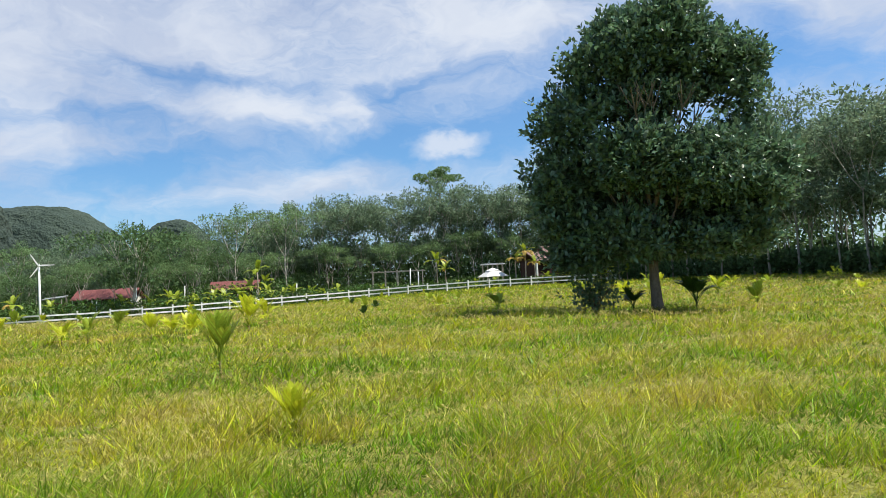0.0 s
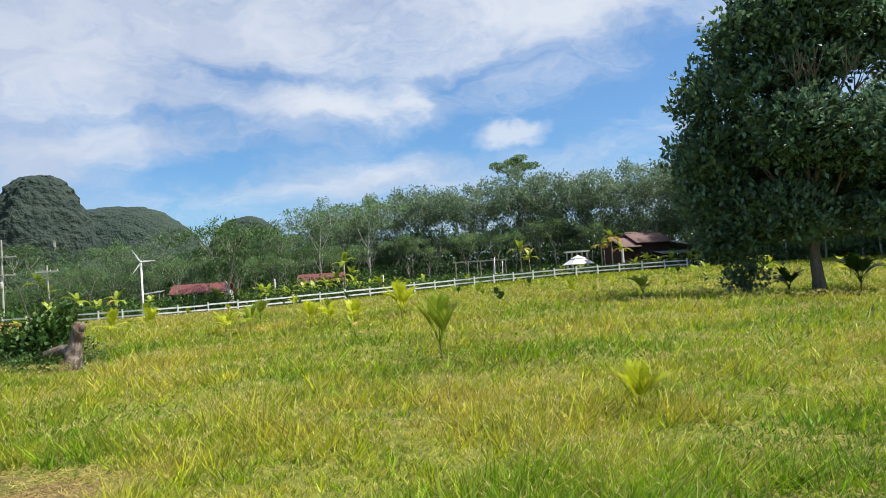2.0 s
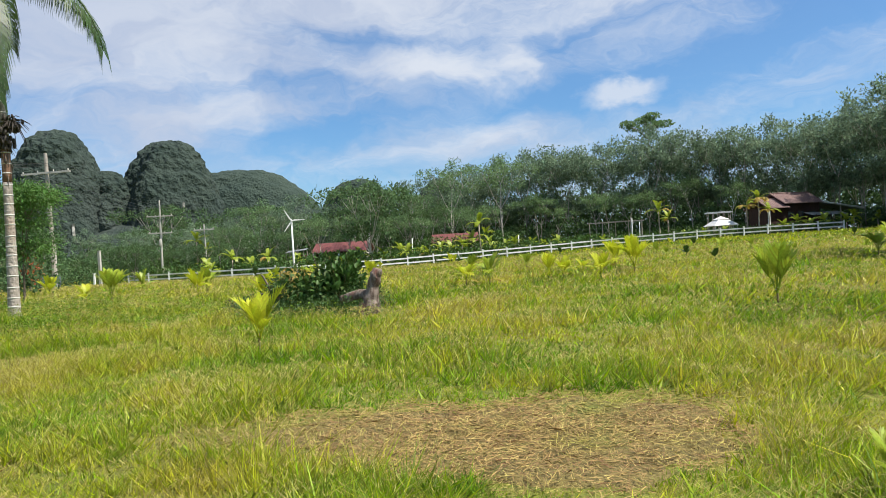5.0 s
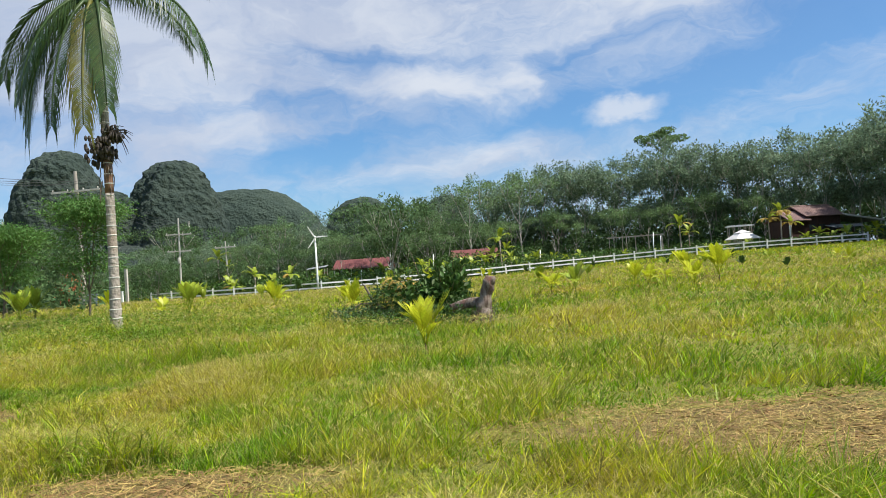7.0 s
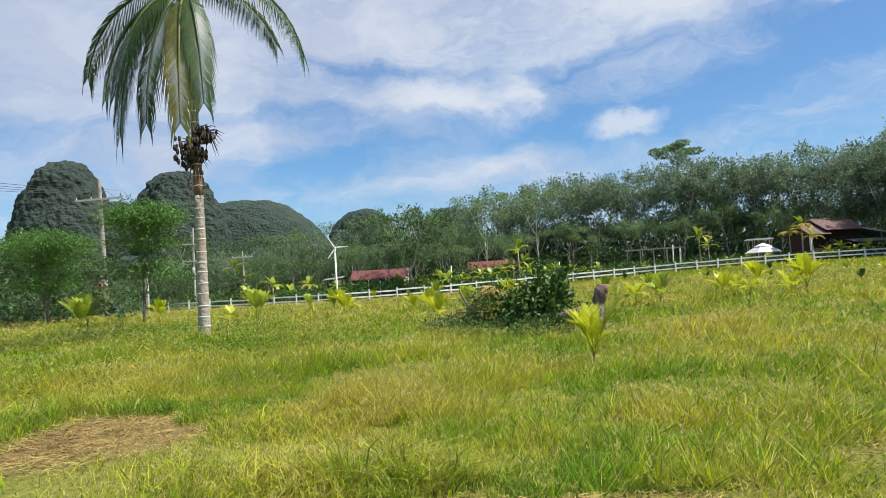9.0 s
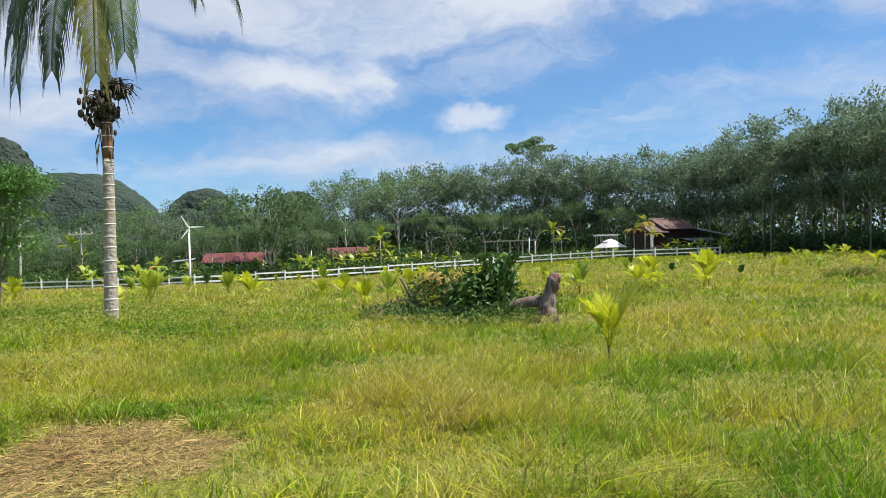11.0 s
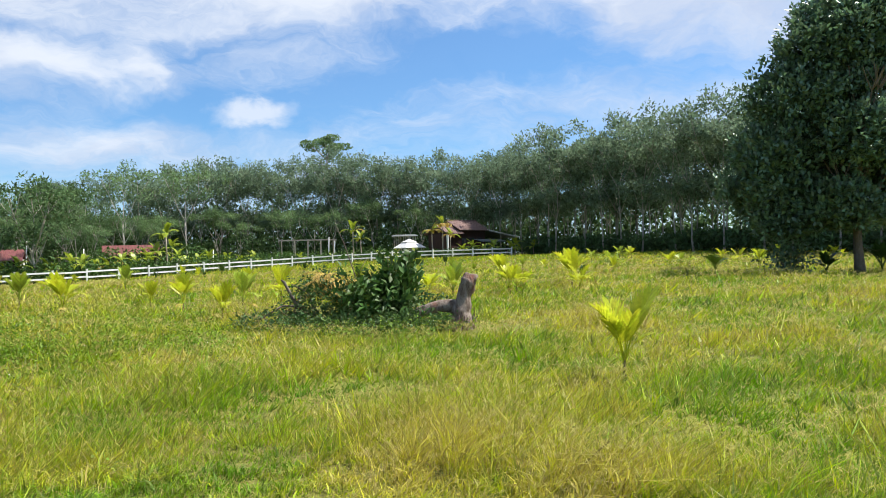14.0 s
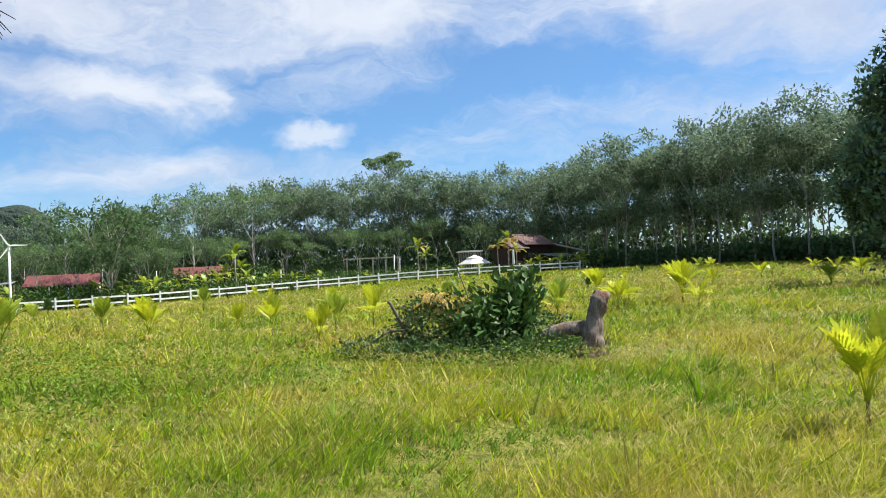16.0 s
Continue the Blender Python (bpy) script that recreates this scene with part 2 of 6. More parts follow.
M_TRUNKBR = material("palm_trunk_brown", (0.17, 0.085, 0.05), (0.28, 0.16, 0.10), scale=5.0, rough=0.85, bump=0.4)
M_TRUNKGR = material("palm_trunk_grey_green", (0.15, 0.145, 0.11), (0.25, 0.24, 0.19), scale=5.0, rough=0.85, bump=0.4)
# slightly paler than the karst forest: a little distance haze put into the colour
M_HILLFAR = material("far_hazed_forest", (0.024, 0.043, 0.033), (0.043, 0.065, 0.048), scale=0.02, fine=7, rough=0.95, bump=0.8, place=True)
M_RING = material("palm_ring_scar", (0.55, 0.52, 0.46), (0.68, 0.65, 0.58), scale=9.0, rough=0.85)
M_SHAFT = material("palm_crownshaft", (0.13, 0.15, 0.05), (0.22, 0.22, 0.09), scale=4.0, rough=0.5)
M_FROND = material("palm_frond_green", (0.035, 0.075, 0.02), (0.075, 0.125, 0.03), scale=1.5, rough=0.42, bump=0, trans=0.35, jitter=0.3, island=True)
M_FRONDY = material("palm_frond_yellowing", (0.13, 0.15, 0.03), (0.22, 0.20, 0.045), scale=1.5, rough=0.45, bump=0, trans=0.35, jitter=0.25, island=True)
M_SAPY = material("sapling_leaf_yellow", (0.42, 0.50, 0.02), (0.62, 0.62, 0.04), scale=3.0, rough=0.4, bump=0, trans=0.45, jitter=0.2, island=True)
M_SAPG = material("sapling_leaf_green", (0.27, 0.38, 0.03), (0.42, 0.48, 0.05), scale=3.0, rough=0.4, bump=0, trans=0.4, jitter=0.25, island=True)
# darker copy of the green sapling leaf: shade put into the colour
M_SAPD = material("sapling_leaf_shaded", (0.03, 0.07, 0.014), (0.065, 0.12, 0.02), scale=3.0, rough=0.4, bump=0, trans=0.2, jitter=0.25, island=True)
M_STEM = material("sapling_stem", (0.14, 0.13, 0.04), (0.22, 0.16, 0.07), scale=12.0, rough=0.7)
M_NUT = material("dark_dry_nuts", (0.025, 0.02, 0.018), (0.07, 0.055, 0.045), scale=8.0, rough=0.7, jitter=0.3)
M_DEAD = material("dead_wood", (0.10, 0.075, 0.055), (0.21, 0.17, 0.13), scale=9.0, rough=0.9, bump=0.5)
M_DRYFROND = material("dry_yellow_frond", (0.42, 0.28, 0.05), (0.55, 0.40, 0.10), scale=3.0, rough=0.7, bump=0, trans=0.3, jitter=0.3, island=True)
M_WHITE = material("white_paint", (0.80, 0.80, 0.78), (0.84, 0.84, 0.83), scale=2.0, rough=0.55, bump=0.1, third=(0.70, 0.69, 0.66))
M_CONC = material("concrete_pole", (0.42, 0.39, 0.35), (0.55, 0.52, 0.47), scale=3.0, rough=0.9, bump=0.3)
M_GREYWOOD = material("grey_wood_pole", (0.30, 0.26, 0.22), (0.44, 0.40, 0.35), scale=5.0, rough=0.9, bump=0.4, stretch=(1, 1, 0.2))
M_STEEL = material("galvanised_steel", (0.45, 0.46, 0.47), (0.60, 0.60, 0.60), scale=3.0, rough=0.45, metallic=0.7)
M_ROOFBR = material("brown_roof_tile", (0.16, 0.095, 0.085), (0.25, 0.155, 0.14), scale=2.5, rough=0.7, bump=0.3)
M_ROOFRED = material("red_roof_sheet", (0.13, 0.036, 0.033), (0.20, 0.068, 0.06), scale=2.0, rough=0.6, bump=0.2)
M_ROOFGREY = material("grey_roof_sheet", (0.20, 0.21, 0.22), (0.30, 0.31, 0.32), scale=2.0, rough=0.5, bump=0.2)
# dark red wood, darkened further so that wall shade sits in the colour
M_WOODDK = material("shaded_red_wood_wall", (0.03, 0.013, 0.011), (0.06, 0.024, 0.018), scale=3.0, rough=0.75, bump=0.3, stretch=(1, 1, 0.2))
M_PLASTER = material("pale_plaster", (0.55, 0.52, 0.47), (0.66, 0.63, 0.57), scale=2.0, rough=0.9, bump=0.2)
M_GLASS = material("dark_window", (0.03, 0.035, 0.04), (0.05, 0.055, 0.06), scale=1.0, rough=0.1, bump=0)
M_CANVAS = material("white_canvas", (0.74, 0.73, 0.70), (0.80, 0.79, 0.77), scale=1.5, rough=0.8, trans=0.15, bump=0.1)
M_KARST = material("karst_forest", (0.016, 0.032, 0.025), (0.042, 0.061, 0.047), scale=0.018, fine=7, rough=0.95, bump=1.0, third=(0.036, 0.05, 0.042), place=True)
M_CLIFF = material("pale_limestone_cliff", (0.34, 0.32, 0.29), (0.46, 0.44, 0.40), scale=0.06, rough=0.95, bump=0.8, place=True, stretch=(1, 1, 0.3))
M_REDLEAF = material("red_croton_leaf", (0.40, 0.06, 0.03), (0.50, 0.16, 0.05), scale=4.0, rough=0.45, bump=0, trans=0.3, jitter=0.35, island=True)
M_BLUEGREY = material("blue_grey_paint", (0.10, 0.13, 0.15), (0.16, 0.19, 0.21), scale=3.0, rough=0.6)
M_FLOWER = material("small_white_flower", (0.72, 0.70, 0.62), (0.80, 0.78, 0.72), scale=5.0, rough=0.7, bump=0, trans=0.2)
M_WIRE = material("black_cable", (0.02, 0.02, 0.02), (0.04, 0.04, 0.04), scale=3.0, rough=0.6, bump=0)

# ---- building tools ----
RNG = np.random.default_rng(7)


def step(a, b, v):
    q = np.clip((np.asarray(v, float) - a) / (b - a), 0, 1)
    return q * q * (3 - 2 * q)


def lie(x, y):
    """Height of the soil."""
    x, y = np.asarray(x, float), np.asarray(y, float)
    near = -0.12 + 0.42 * step(10, 30, y) - 0.32 * step(6, 16, x) * step(15, 28, y)
    near = near + 0.42 * step(-12, -19, x) * (1 - step(10, 30, y)) * step(8, 16, y)
    far = -0.55 + 1.65 * step(-42, 28, x)
    f = step(40, 95, y)
    h = near * (1 - f) + far * f - 0.12
    fade = 1 - step(30, 60, np.hypot(x + 5, y - 10))
    return h + fade * 0.03 * (np.sin(x * 0.9 + 0.4 * y) + np.sin(1.3 * y - 0.5 * x + 1.0))


class Geo:
    """Collects vertices and faces of one mesh."""

    def __init__(self):
        self.v, self.f = [], []

    def tube(self, pts, radii, n=6, cap=True):
        pts = [Vector(p) for p in pts]
        start = len(self.v)
        up = Vector((0.31, 0.17, 0.93))
        for i, p in enumerate(pts):
            d = (pts[min(i + 1, len(pts) - 1)] - pts[max(i - 1, 0)]).normalized()
            if abs(d.dot(up)) > 0.95:
                up = Vector((1, 0.2, 0))
            a = d.cross(up).normalized()
            b = d.cross(a)
            for k in range(n):
                w = 2 * math.pi * k / n
                self.v.append(tuple(p + (a * math.cos(w) + b * math.sin(w)) * radii[i]))
        for i in range(len(pts) - 1):
            for k in range(n):
                q = start + i * n
                self.f.append((q + k, q + (k + 1) % n, q + n + (k + 1) % n, q + n + k))
        if cap:
            self.f.append(tuple(start + k for k in range(n))[::-1])
            self.f.append(tuple(start + (len(pts) - 1) * n + k for k in range(n)))
        return self

    def box(self, c, size, turn=0.0, chamfer=0.0):
        """A box whose upright edges are cut off by the chamfer."""
        c, (sx, sy, sz) = Vector(c), size
        k = chamfer
        ring = [(-sx / 2 + k, -sy / 2), (sx / 2 - k, -sy / 2), (sx / 2, -sy / 2 + k), (sx / 2, sy / 2 - k),
                (sx / 2 - k, sy / 2), (-sx / 2 + k, sy / 2), (-sx / 2, sy / 2 - k), (-sx / 2, -sy / 2 + k)] if k else \
               [(-sx / 2, -sy / 2), (sx / 2, -sy / 2), (sx / 2, sy / 2), (-sx / 2, sy / 2)]
        m = Matrix.Rotation(turn, 3, "Z")
        s, n = len(self.v), len(ring)
        for z in (-sz / 2, sz / 2):
            for x, y in ring:
                self.v.append(tuple(c + m @ Vector((x, y, z))))
        for i in range(n):
            self.f.append((s + i, s + (i + 1) % n, s + n + (i + 1) % n, s + n + i))
        self.f.append(tuple(s + i for i in range(n))[::-1])
        self.f.append(tuple(s + n + i for i in range(n)))
        return self

    def slab(self, corners, thick):
        """A flat plate through four corners, thick downwards along its normal."""
        p = [Vector(q) for q in corners]
        nrm = (p[1] - p[0]).cross(p[3] - p[0]).normalized()
        s = len(self.v)
        self.v += [tuple(q) for q in p] + [tuple(q - nrm * thick) for q in p]
        self.f += [(s, s + 1, s + 2, s + 3), (s + 7, s + 6, s + 5, s + 4)]
        for i in range(4):
            j = (i + 1) % 4
            self.f.append((s + j, s + i, s + 4 + i, s + 4 + j))
        return self

    def ball(self, c, r, seg=6, rings=4, squash=1.0):
        s = len(self.v)
        c = Vector(c)
        for i in range(1, rings):
            a = math.pi * i / rings
            for k in range(seg):
                w = 2 * math.pi * k / seg
                self.v.append(tuple(c + Vector((r * math.sin(a) * math.cos(w), r * math.sin(a) * math.sin(w), r * squash * math.cos(a)))))
        top, bot = len(self.v), len(self.v) + 1
        self.v += [tuple(c + Vector((0, 0, r * squash))), tuple(c - Vector((0, 0, r * squash)))]
        for i in range(rings - 2):
            for k in range(seg):
                q = s + i * seg
                self.f.append((q + k, q + seg + k, q + seg + (k + 1) % seg, q + (k + 1) % seg))
        for k in range(seg):
            self.f.append((top, s + k, s + (k + 1) % seg))
            q = s + (rings - 2) * seg
            self.f.append((bot, q + (k + 1) % seg, q + k))
        return self

    def mesh(self, name, mat, smooth=False):
        me = bpy.data.meshes.new(name)
        me.from_pydata(self.v, [], self.f)
        me.materials.append(mat)
        if smooth:
            me.shade_smooth()
        me.update()
        return me


def tri_mesh(name, V, F, mat):
    """A mesh of triangles from arrays."""
    me = bpy.data.meshes.new(name)
    V, F = np.asarray(V, np.float32), np.asarray(F, np.int32)
    me.vertices.add(len(V))
    me.vertices.foreach_set("co", V.ravel())
    me.loops.add(F.size)
    me.loops.foreach_set("vertex_index", F.ravel())
    me.polygons.add(len(F))
    me.polygons.foreach_set("loop_start", np.arange(0, F.size, 3, dtype=np.int32))
    me.materials.append(mat)
    me.update(calc_edges=True)
    return me


def part(name, data, parent, label="", m=None):
    """One mesh under a thing or under a part."""
    ob = new(name, data)
    ob.parent = parent
    if m is not None:
        ob.matrix_basis = m
    return tagged(ob, label) if label else ob


def thing(name, m, label, category, group="", kind=""):
    """An Empty at the base of a thing, for its parts."""
    ob = new(name)
    ob.empty_display_size = 0.2
    ob.matrix_basis = m
    return tagged(ob, label, category, group, kind)


def unit(a):
    return a / np.maximum(np.linalg.norm(a, axis=-1, keepdims=True), 1e-9)


def leaf_arrays(P, D, length, width, fold=0.25, rng=RNG, simple=False):
    """Pointed leaves folded along the midrib: base points P, directions D."""
    n = len(P)
    D = unit(D)
    S = unit(np.cross(D, unit(rng.normal(size=(n, 3)) * 0.5 + [0, 0, 1.0])))
    N = np.cross(S, D)
    L, W = np.broadcast_to(length, (n,))[:, None], np.broadcast_to(width, (n,))[:, None]
    if simple:
        V = np.stack([P - S * W * 0.15, P + D * L * 0.45 + S * W * 0.8, P + D * L], 1)
        return V.reshape(-1, 3), np.arange(3 * n).reshape(-1, 3)
    V = np.empty((n, 4, 3))
    V[:, 0] = P
    V[:, 1] = P + D * L * 0.48 + S * W * 0.5 + N * W * fold
    V[:, 2] = P + D * L
    V[:, 3] = P + D * L * 0.48 - S * W * 0.5 + N * W * fold
    b = np.arange(n)[:, None] * 4
    F = np.concatenate([b + [0, 1, 2], b + [0, 2, 3]], 0)
    return V.reshape(-1, 3), F


def join(pairs):
    V, F, k = [], [], 0
    for v, f in pairs:
        V.append(v)
        F.append(np.asarray(f) + k)
        k += len(v)
    return np.concatenate(V), np.concatenate(F)


def blobs(centres, radii, count, rng, shell=0.55):
    """Points in the outer part of a heap of ellipsoids, and the way out from their centres."""
    c, r = np.array(centres, float), np.array(radii, float)
    w = (r[:, 0] * r[:, 1] + r[:, 0] * r[:, 2]) ** 1.0
    i = rng.choice(len(c), count, p=w / w.sum())
    d = unit(rng.normal(size=(count, 3)))
    k = (shell + (1 - shell) * rng.random(count) ** 0.6)[:, None] * (1 + 0.12 * rng.normal(size=(count, 1)))
    return c[i] + d * k * r[i], d


# ---- ground ----
def axis(*stretches):
    out = []
    for a, b, s in stretches:
        out += list(np.arange(a, b, s))
    return np.array(out + [stretches[-1][1]])


gx = axis((-4000, -400, 450), (-400, -100, 30), (-100, -36, 4), (-36, 34, 0.5), (34, 100, 4), (100, 400, 30), (400, 4000, 450))
gy = axis((-4000, -300, 450), (-300, -20, 28), (-20, -4, 2), (-4, 50, 0.5), (50, 140, 4), (140, 500, 30), (500, 4000, 450))
GX, GY = np.meshgrid(gx, gy)
GV = np.stack([GX, GY, lie(GX, GY)], -1).reshape(-1, 3)
nx = len(gx)
gi = (np.arange(len(gy) - 1)[:, None] * nx + np.arange(nx - 1)[None, :]).ravel()
GF = np.concatenate([np.stack([gi, gi + 1, gi + nx + 1], 1), np.stack([gi, gi + nx + 1, gi + nx], 1)])
me = tri_mesh("ground", GV, GF, M_GROUND)
me.shade_smooth()
tagged(new("ground", me), "green meadow soil under long grass", "ground", kind="structure")

# the worn line along which one walks, and mown patches of dry cut grass (centre, half sizes)
LINE = [(4.5, 0.3), (-2.0, 0.8), (-8.0, 0.2), (-12.5, 2.0), (-14.8, 6.5)]
PATCHES = [(-4.4, 6.75, 2.5, 1.45), (-14.7, 7.9, 1.15, 1.6), (-9.6, 5.2, 1.5, 0.55)]


def line_distance(x, y):
    best = np.full(len(x), 1e9)
    for (ax, ay), (bx, by) in zip(LINE, LINE[1:]):
        ux, uy = bx - ax, by - ay
        k = np.clip(((x - ax) * ux + (y - ay) * uy) / (ux * ux + uy * uy), 0, 1)
        best = np.minimum(best, np.hypot(x - ax - k * ux, y - ay - k * uy))
    return best


def bare(x, y):
    """1 within a mown patch, 0 outside, with a ragged rim."""
    out = np.zeros(len(x))
    for cx, cy, rx, ry in PATCHES:
        w = np.arctan2(y - cy, x - cx)
        r = np.hypot((x - cx) / rx, (y - cy) / ry) * (1 + 0.16 * np.sin(3 * w + cx) + 0.10 * np.sin(7 * w + 1) + 0.07 * np.sin(13 * w))
        out = np.maximum(out, 1 - step(0.82, 1.08, r))
    return out


def waves(x, y, size, seed):
    """Smooth, irregular values round 0, within about -1 to 1, over lumps of that size in metres."""
    r = np.random.default_rng(seed)
    out = np.zeros(np.shape(x))
    for k in range(7):
        a, f, p = r.random() * np.pi, (0.7 + 0.8 * r.random()) * 2 * np.pi / size, r.random() * 6.28
        u, w = x * np.cos(a) + y * np.sin(a), y * np.cos(a) - x * np.sin(a)
        out = out + np.sin(u * f + p + 1.3 * np.sin(w * f * 0.6 + p * 2))
    return out / 3.4


def tufts(x, y):
    """0 to 1: how tall the grass stands, in patches with rather sharp rims."""
    return np.clip(0.42 + 0.5 * waves(x, y, 4.2, 1) + 0.36 * waves(x, y, 1.5, 2), 0, 1)


def dryness(x, y):
    """0 green to 1 gold, in patches."""
    return np.clip(0.47 + 0.24 * waves(x, y, 7.5, 5) + 0.2 * waves(x, y, 2.2, 6) + 0.18 * waves(x, y, 0.6, 7), 0.05, 0.97)


def scatter(density, rng, xr=(-130, 120), yr=(-1.5, 150)):
    cx, cy = np.meshgrid(np.arange(xr[0], xr[1]) + 0.5, np.arange(yr[0], yr[1]) + 0.5)
    cx, cy = cx.ravel(), cy.ravel()
    # only the wedge in front of the walked line
    keep = (cx > -24 - 1.0 * cy) & (cx < 8 + 0.85 * cy) & (cy < 150)
    cx, cy = cx[keep], cy[keep]
    n = rng.poisson(density(cx, cy))
    x = np.repeat(cx, n) + rng.random(n.sum()) - 0.5
    y = np.repeat(cy, n) + rng.random(n.sum()) - 0.5
    return x, y


def with_dry_and_shade(me, values):
    """Stores how dry each vertex of the grass is; low values at near roots also paint shade there."""
    at = me.attributes.new("dry", "FLOAT", "POINT")
    at.data.foreach_set("value", np.asarray(values, np.float32).ravel())
    return me


def grass():
    rng = np.random.default_rng(11)
    x, y = scatter(lambda a, b: 2600 * np.minimum(1, (4.0 / np.maximum(line_distance(a, b), 0.5)) ** 1.8) * (0.12 + 0.88 * step(1.3, 2.8, line_distance(a, b)) * step(0.5, 2.0, b)), rng)
    keep = rng.random(len(x)) > bare(x, y) * 0.7
    d = line_distance(x, y)
    keep &= rng.random(len(x)) < 0.5 + 0.5 * step(0.2, 1.2, d)
    keep &= rng.random(len(x)) < 0.9 + 0.4 * waves(x, y, 0.42, 3)
    x, y, d = x[keep], y[keep], d[keep]
    n = len(x)
    t = tufts(x, y)
    clump = np.clip(0.85 + 0.5 * waves(x, y, 0.42, 3) + 0.35 * waves(x, y, 0.2, 4) + 0.2 * rng.normal(size=n), 0.35, 1.7)
    tall = clump * (0.07 + 0.21 * t) * (0.55 + 0.7 * rng.random(n)) * (1 - 0.8 * bare(x, y)) * (0.5 + 0.5 * step(0.3, 1.6, d))
    tall = tall * (1 - 0.8 * np.exp(-((x + 8.9) ** 2 / 1.2 + (y - 18.0) ** 2 / 0.9))) * (1 - 0.6 * np.exp(-((x + 10.6) ** 2 / 3.0 + (y - 18.0) ** 2 / 0.8)))
    wide = 0.0088 * np.maximum(1, (d / 4.0) ** 0.9) * (0.6 + 0.7 * rng.random(n)) * (1 + 0.9 * (rng.random(n) < 0.3))
    az = rng.random(n) * 2 * np.pi
    lean = tall * (0.25 + 1.6 * rng.random(n) ** 1.1)
    wind = np.stack([np.cos(az) + 0.3, np.sin(az) - 0.2], 1) * lean[:, None]
    spin = rng.random(n) * np.pi
    side = np.stack([np.cos(spin), np.sin(spin)], 1) * wide[:, None] * 0.5
    dry = np.clip(dryness(x, y) + 0.09 * rng.normal(size=n) + 0.25 * (rng.random(n) < 0.1) + 0.22 * (t - 0.45), 0, 1)
    z = lie(x, y) - 0.01
    near = d < 4.2
    o = np.stack([x, y, z], 1)

    def at(mask, k, w, up, sgn):
        p = o[mask].copy()
        p[:, :2] += wind[mask] * k + sgn * side[mask] * w
        p[:, 2] += tall[mask] * up
        return p

    V = np.stack([at(near, 0, 1, 0, -1), at(near, 0, 1, 0, 1), at(near, 0.3, 0.8, 0.62, -1), at(near, 0.3, 0.8, 0.62, 1), at(near, 1.0, 0, 0.92, 0)], 1)
    b = np.arange(len(V))[:, None] * 5
    F = np.concatenate([b + [0, 1, 3], b + [0, 3, 2], b + [2, 3, 4]])
    # roots at 0.6: greener growth, and darkened to stand for shade between tufts
    q = dry[near]
    data = with_dry_and_shade(tri_mesh("near_grass", V.reshape(-1, 3), F, M_GRASS), np.stack([q * 0.6, q * 0.6, q, q, np.minimum(1, q * 1.2)], 1))
    tagged(new("near_grass", data), "long yellow-green meadow grass, uncut", "grass", kind="stuff")
    far = ~near
    V = np.stack([at(far, 0, 1, 0, -1), at(far, 0, 1, 0, 1), at(far, 0.8, 0, 1, 0)], 1)
    F = np.arange(len(V) * 3).reshape(-1, 3)
    q = dry[far]
    data = with_dry_and_shade(tri_mesh("far_grass", V.reshape(-1, 3), F, M_GRASS), np.stack([q * 0.8, q * 0.8, np.minimum(1, q * 1.1)], 1))
    tagged(new("far_grass", data), "long yellow-green grass of the wide field", "grass", kind="stuff")


def seed_heads():
    """Thin stalks with a wispy pale head above the blades."""
    rng = np.random.default_rng(12)
    x, y = scatter(lambda a, b: 230 * (0.12 + 1.2 * tufts(a, b)) * (0.4 + dryness(a, b)) * np.minimum(1, (3.5 / np.maximum(line_distance(a, b), 0.5)) ** 1.5), rng, yr=(-1.5, 70))
    keep = (rng.random(len(x)) > bare(x, y) * 0.97) & (rng.random(len(x)) < step(0.3, 1.6, line_distance(x, y)))
    x, y = x[keep], y[keep]
    n = len(x)
    d = line_distance(x, y)
    k = np.maximum(1, (d / 3.5) ** 0.8)[:, None]
    az = rng.random(n) * 2 * np.pi
    out = np.stack([np.cos(az), np.sin(az), 0 * az], 1)
    tall = (0.12 + 0.24 * tufts(x, y) * (0.6 + 0.4 * rng.random(n)) + 0.08 * rng.random(n))[:, None]
    o = np.stack([x, y, lie(x, y)], 1)
    up = np.array([0, 0, 1.0])
    side = np.stack([-np.sin(az), np.cos(az), 0 * az], 1)
    neck = o + up * tall * 0.8 + out * tall * 0.22
    V = [np.stack([o - side * 0.0012 * k, o + side * 0.0012 * k, neck], 1)]
    # three fingers of the head
    for j in range(3):
        w = az + (j - 1) * 0.9
        dr = np.stack([np.cos(w), np.sin(w), 0.55 + 0.5 * rng.random(n)], 1)
        tip = neck + unit(dr) * (0.035 + 0.045 * rng.random((n, 1))) * np.sqrt(k)
        sd = unit(np.cross(dr, rng.normal(size=(n, 3)))) * 0.0034 * k
        V.append(np.stack([neck - sd * 0.4, (neck + tip) * 0.5 + sd, tip], 1))
    V = np.concatenate(V, 1).reshape(-1, 3)
    tagged(new("grass_seed_heads", tri_mesh("grass_seed_heads", V, np.arange(len(V)).reshape(-1, 3), M_SEED)),
           "pale straw-coloured seed heads above the grass", "grass", kind="stuff")



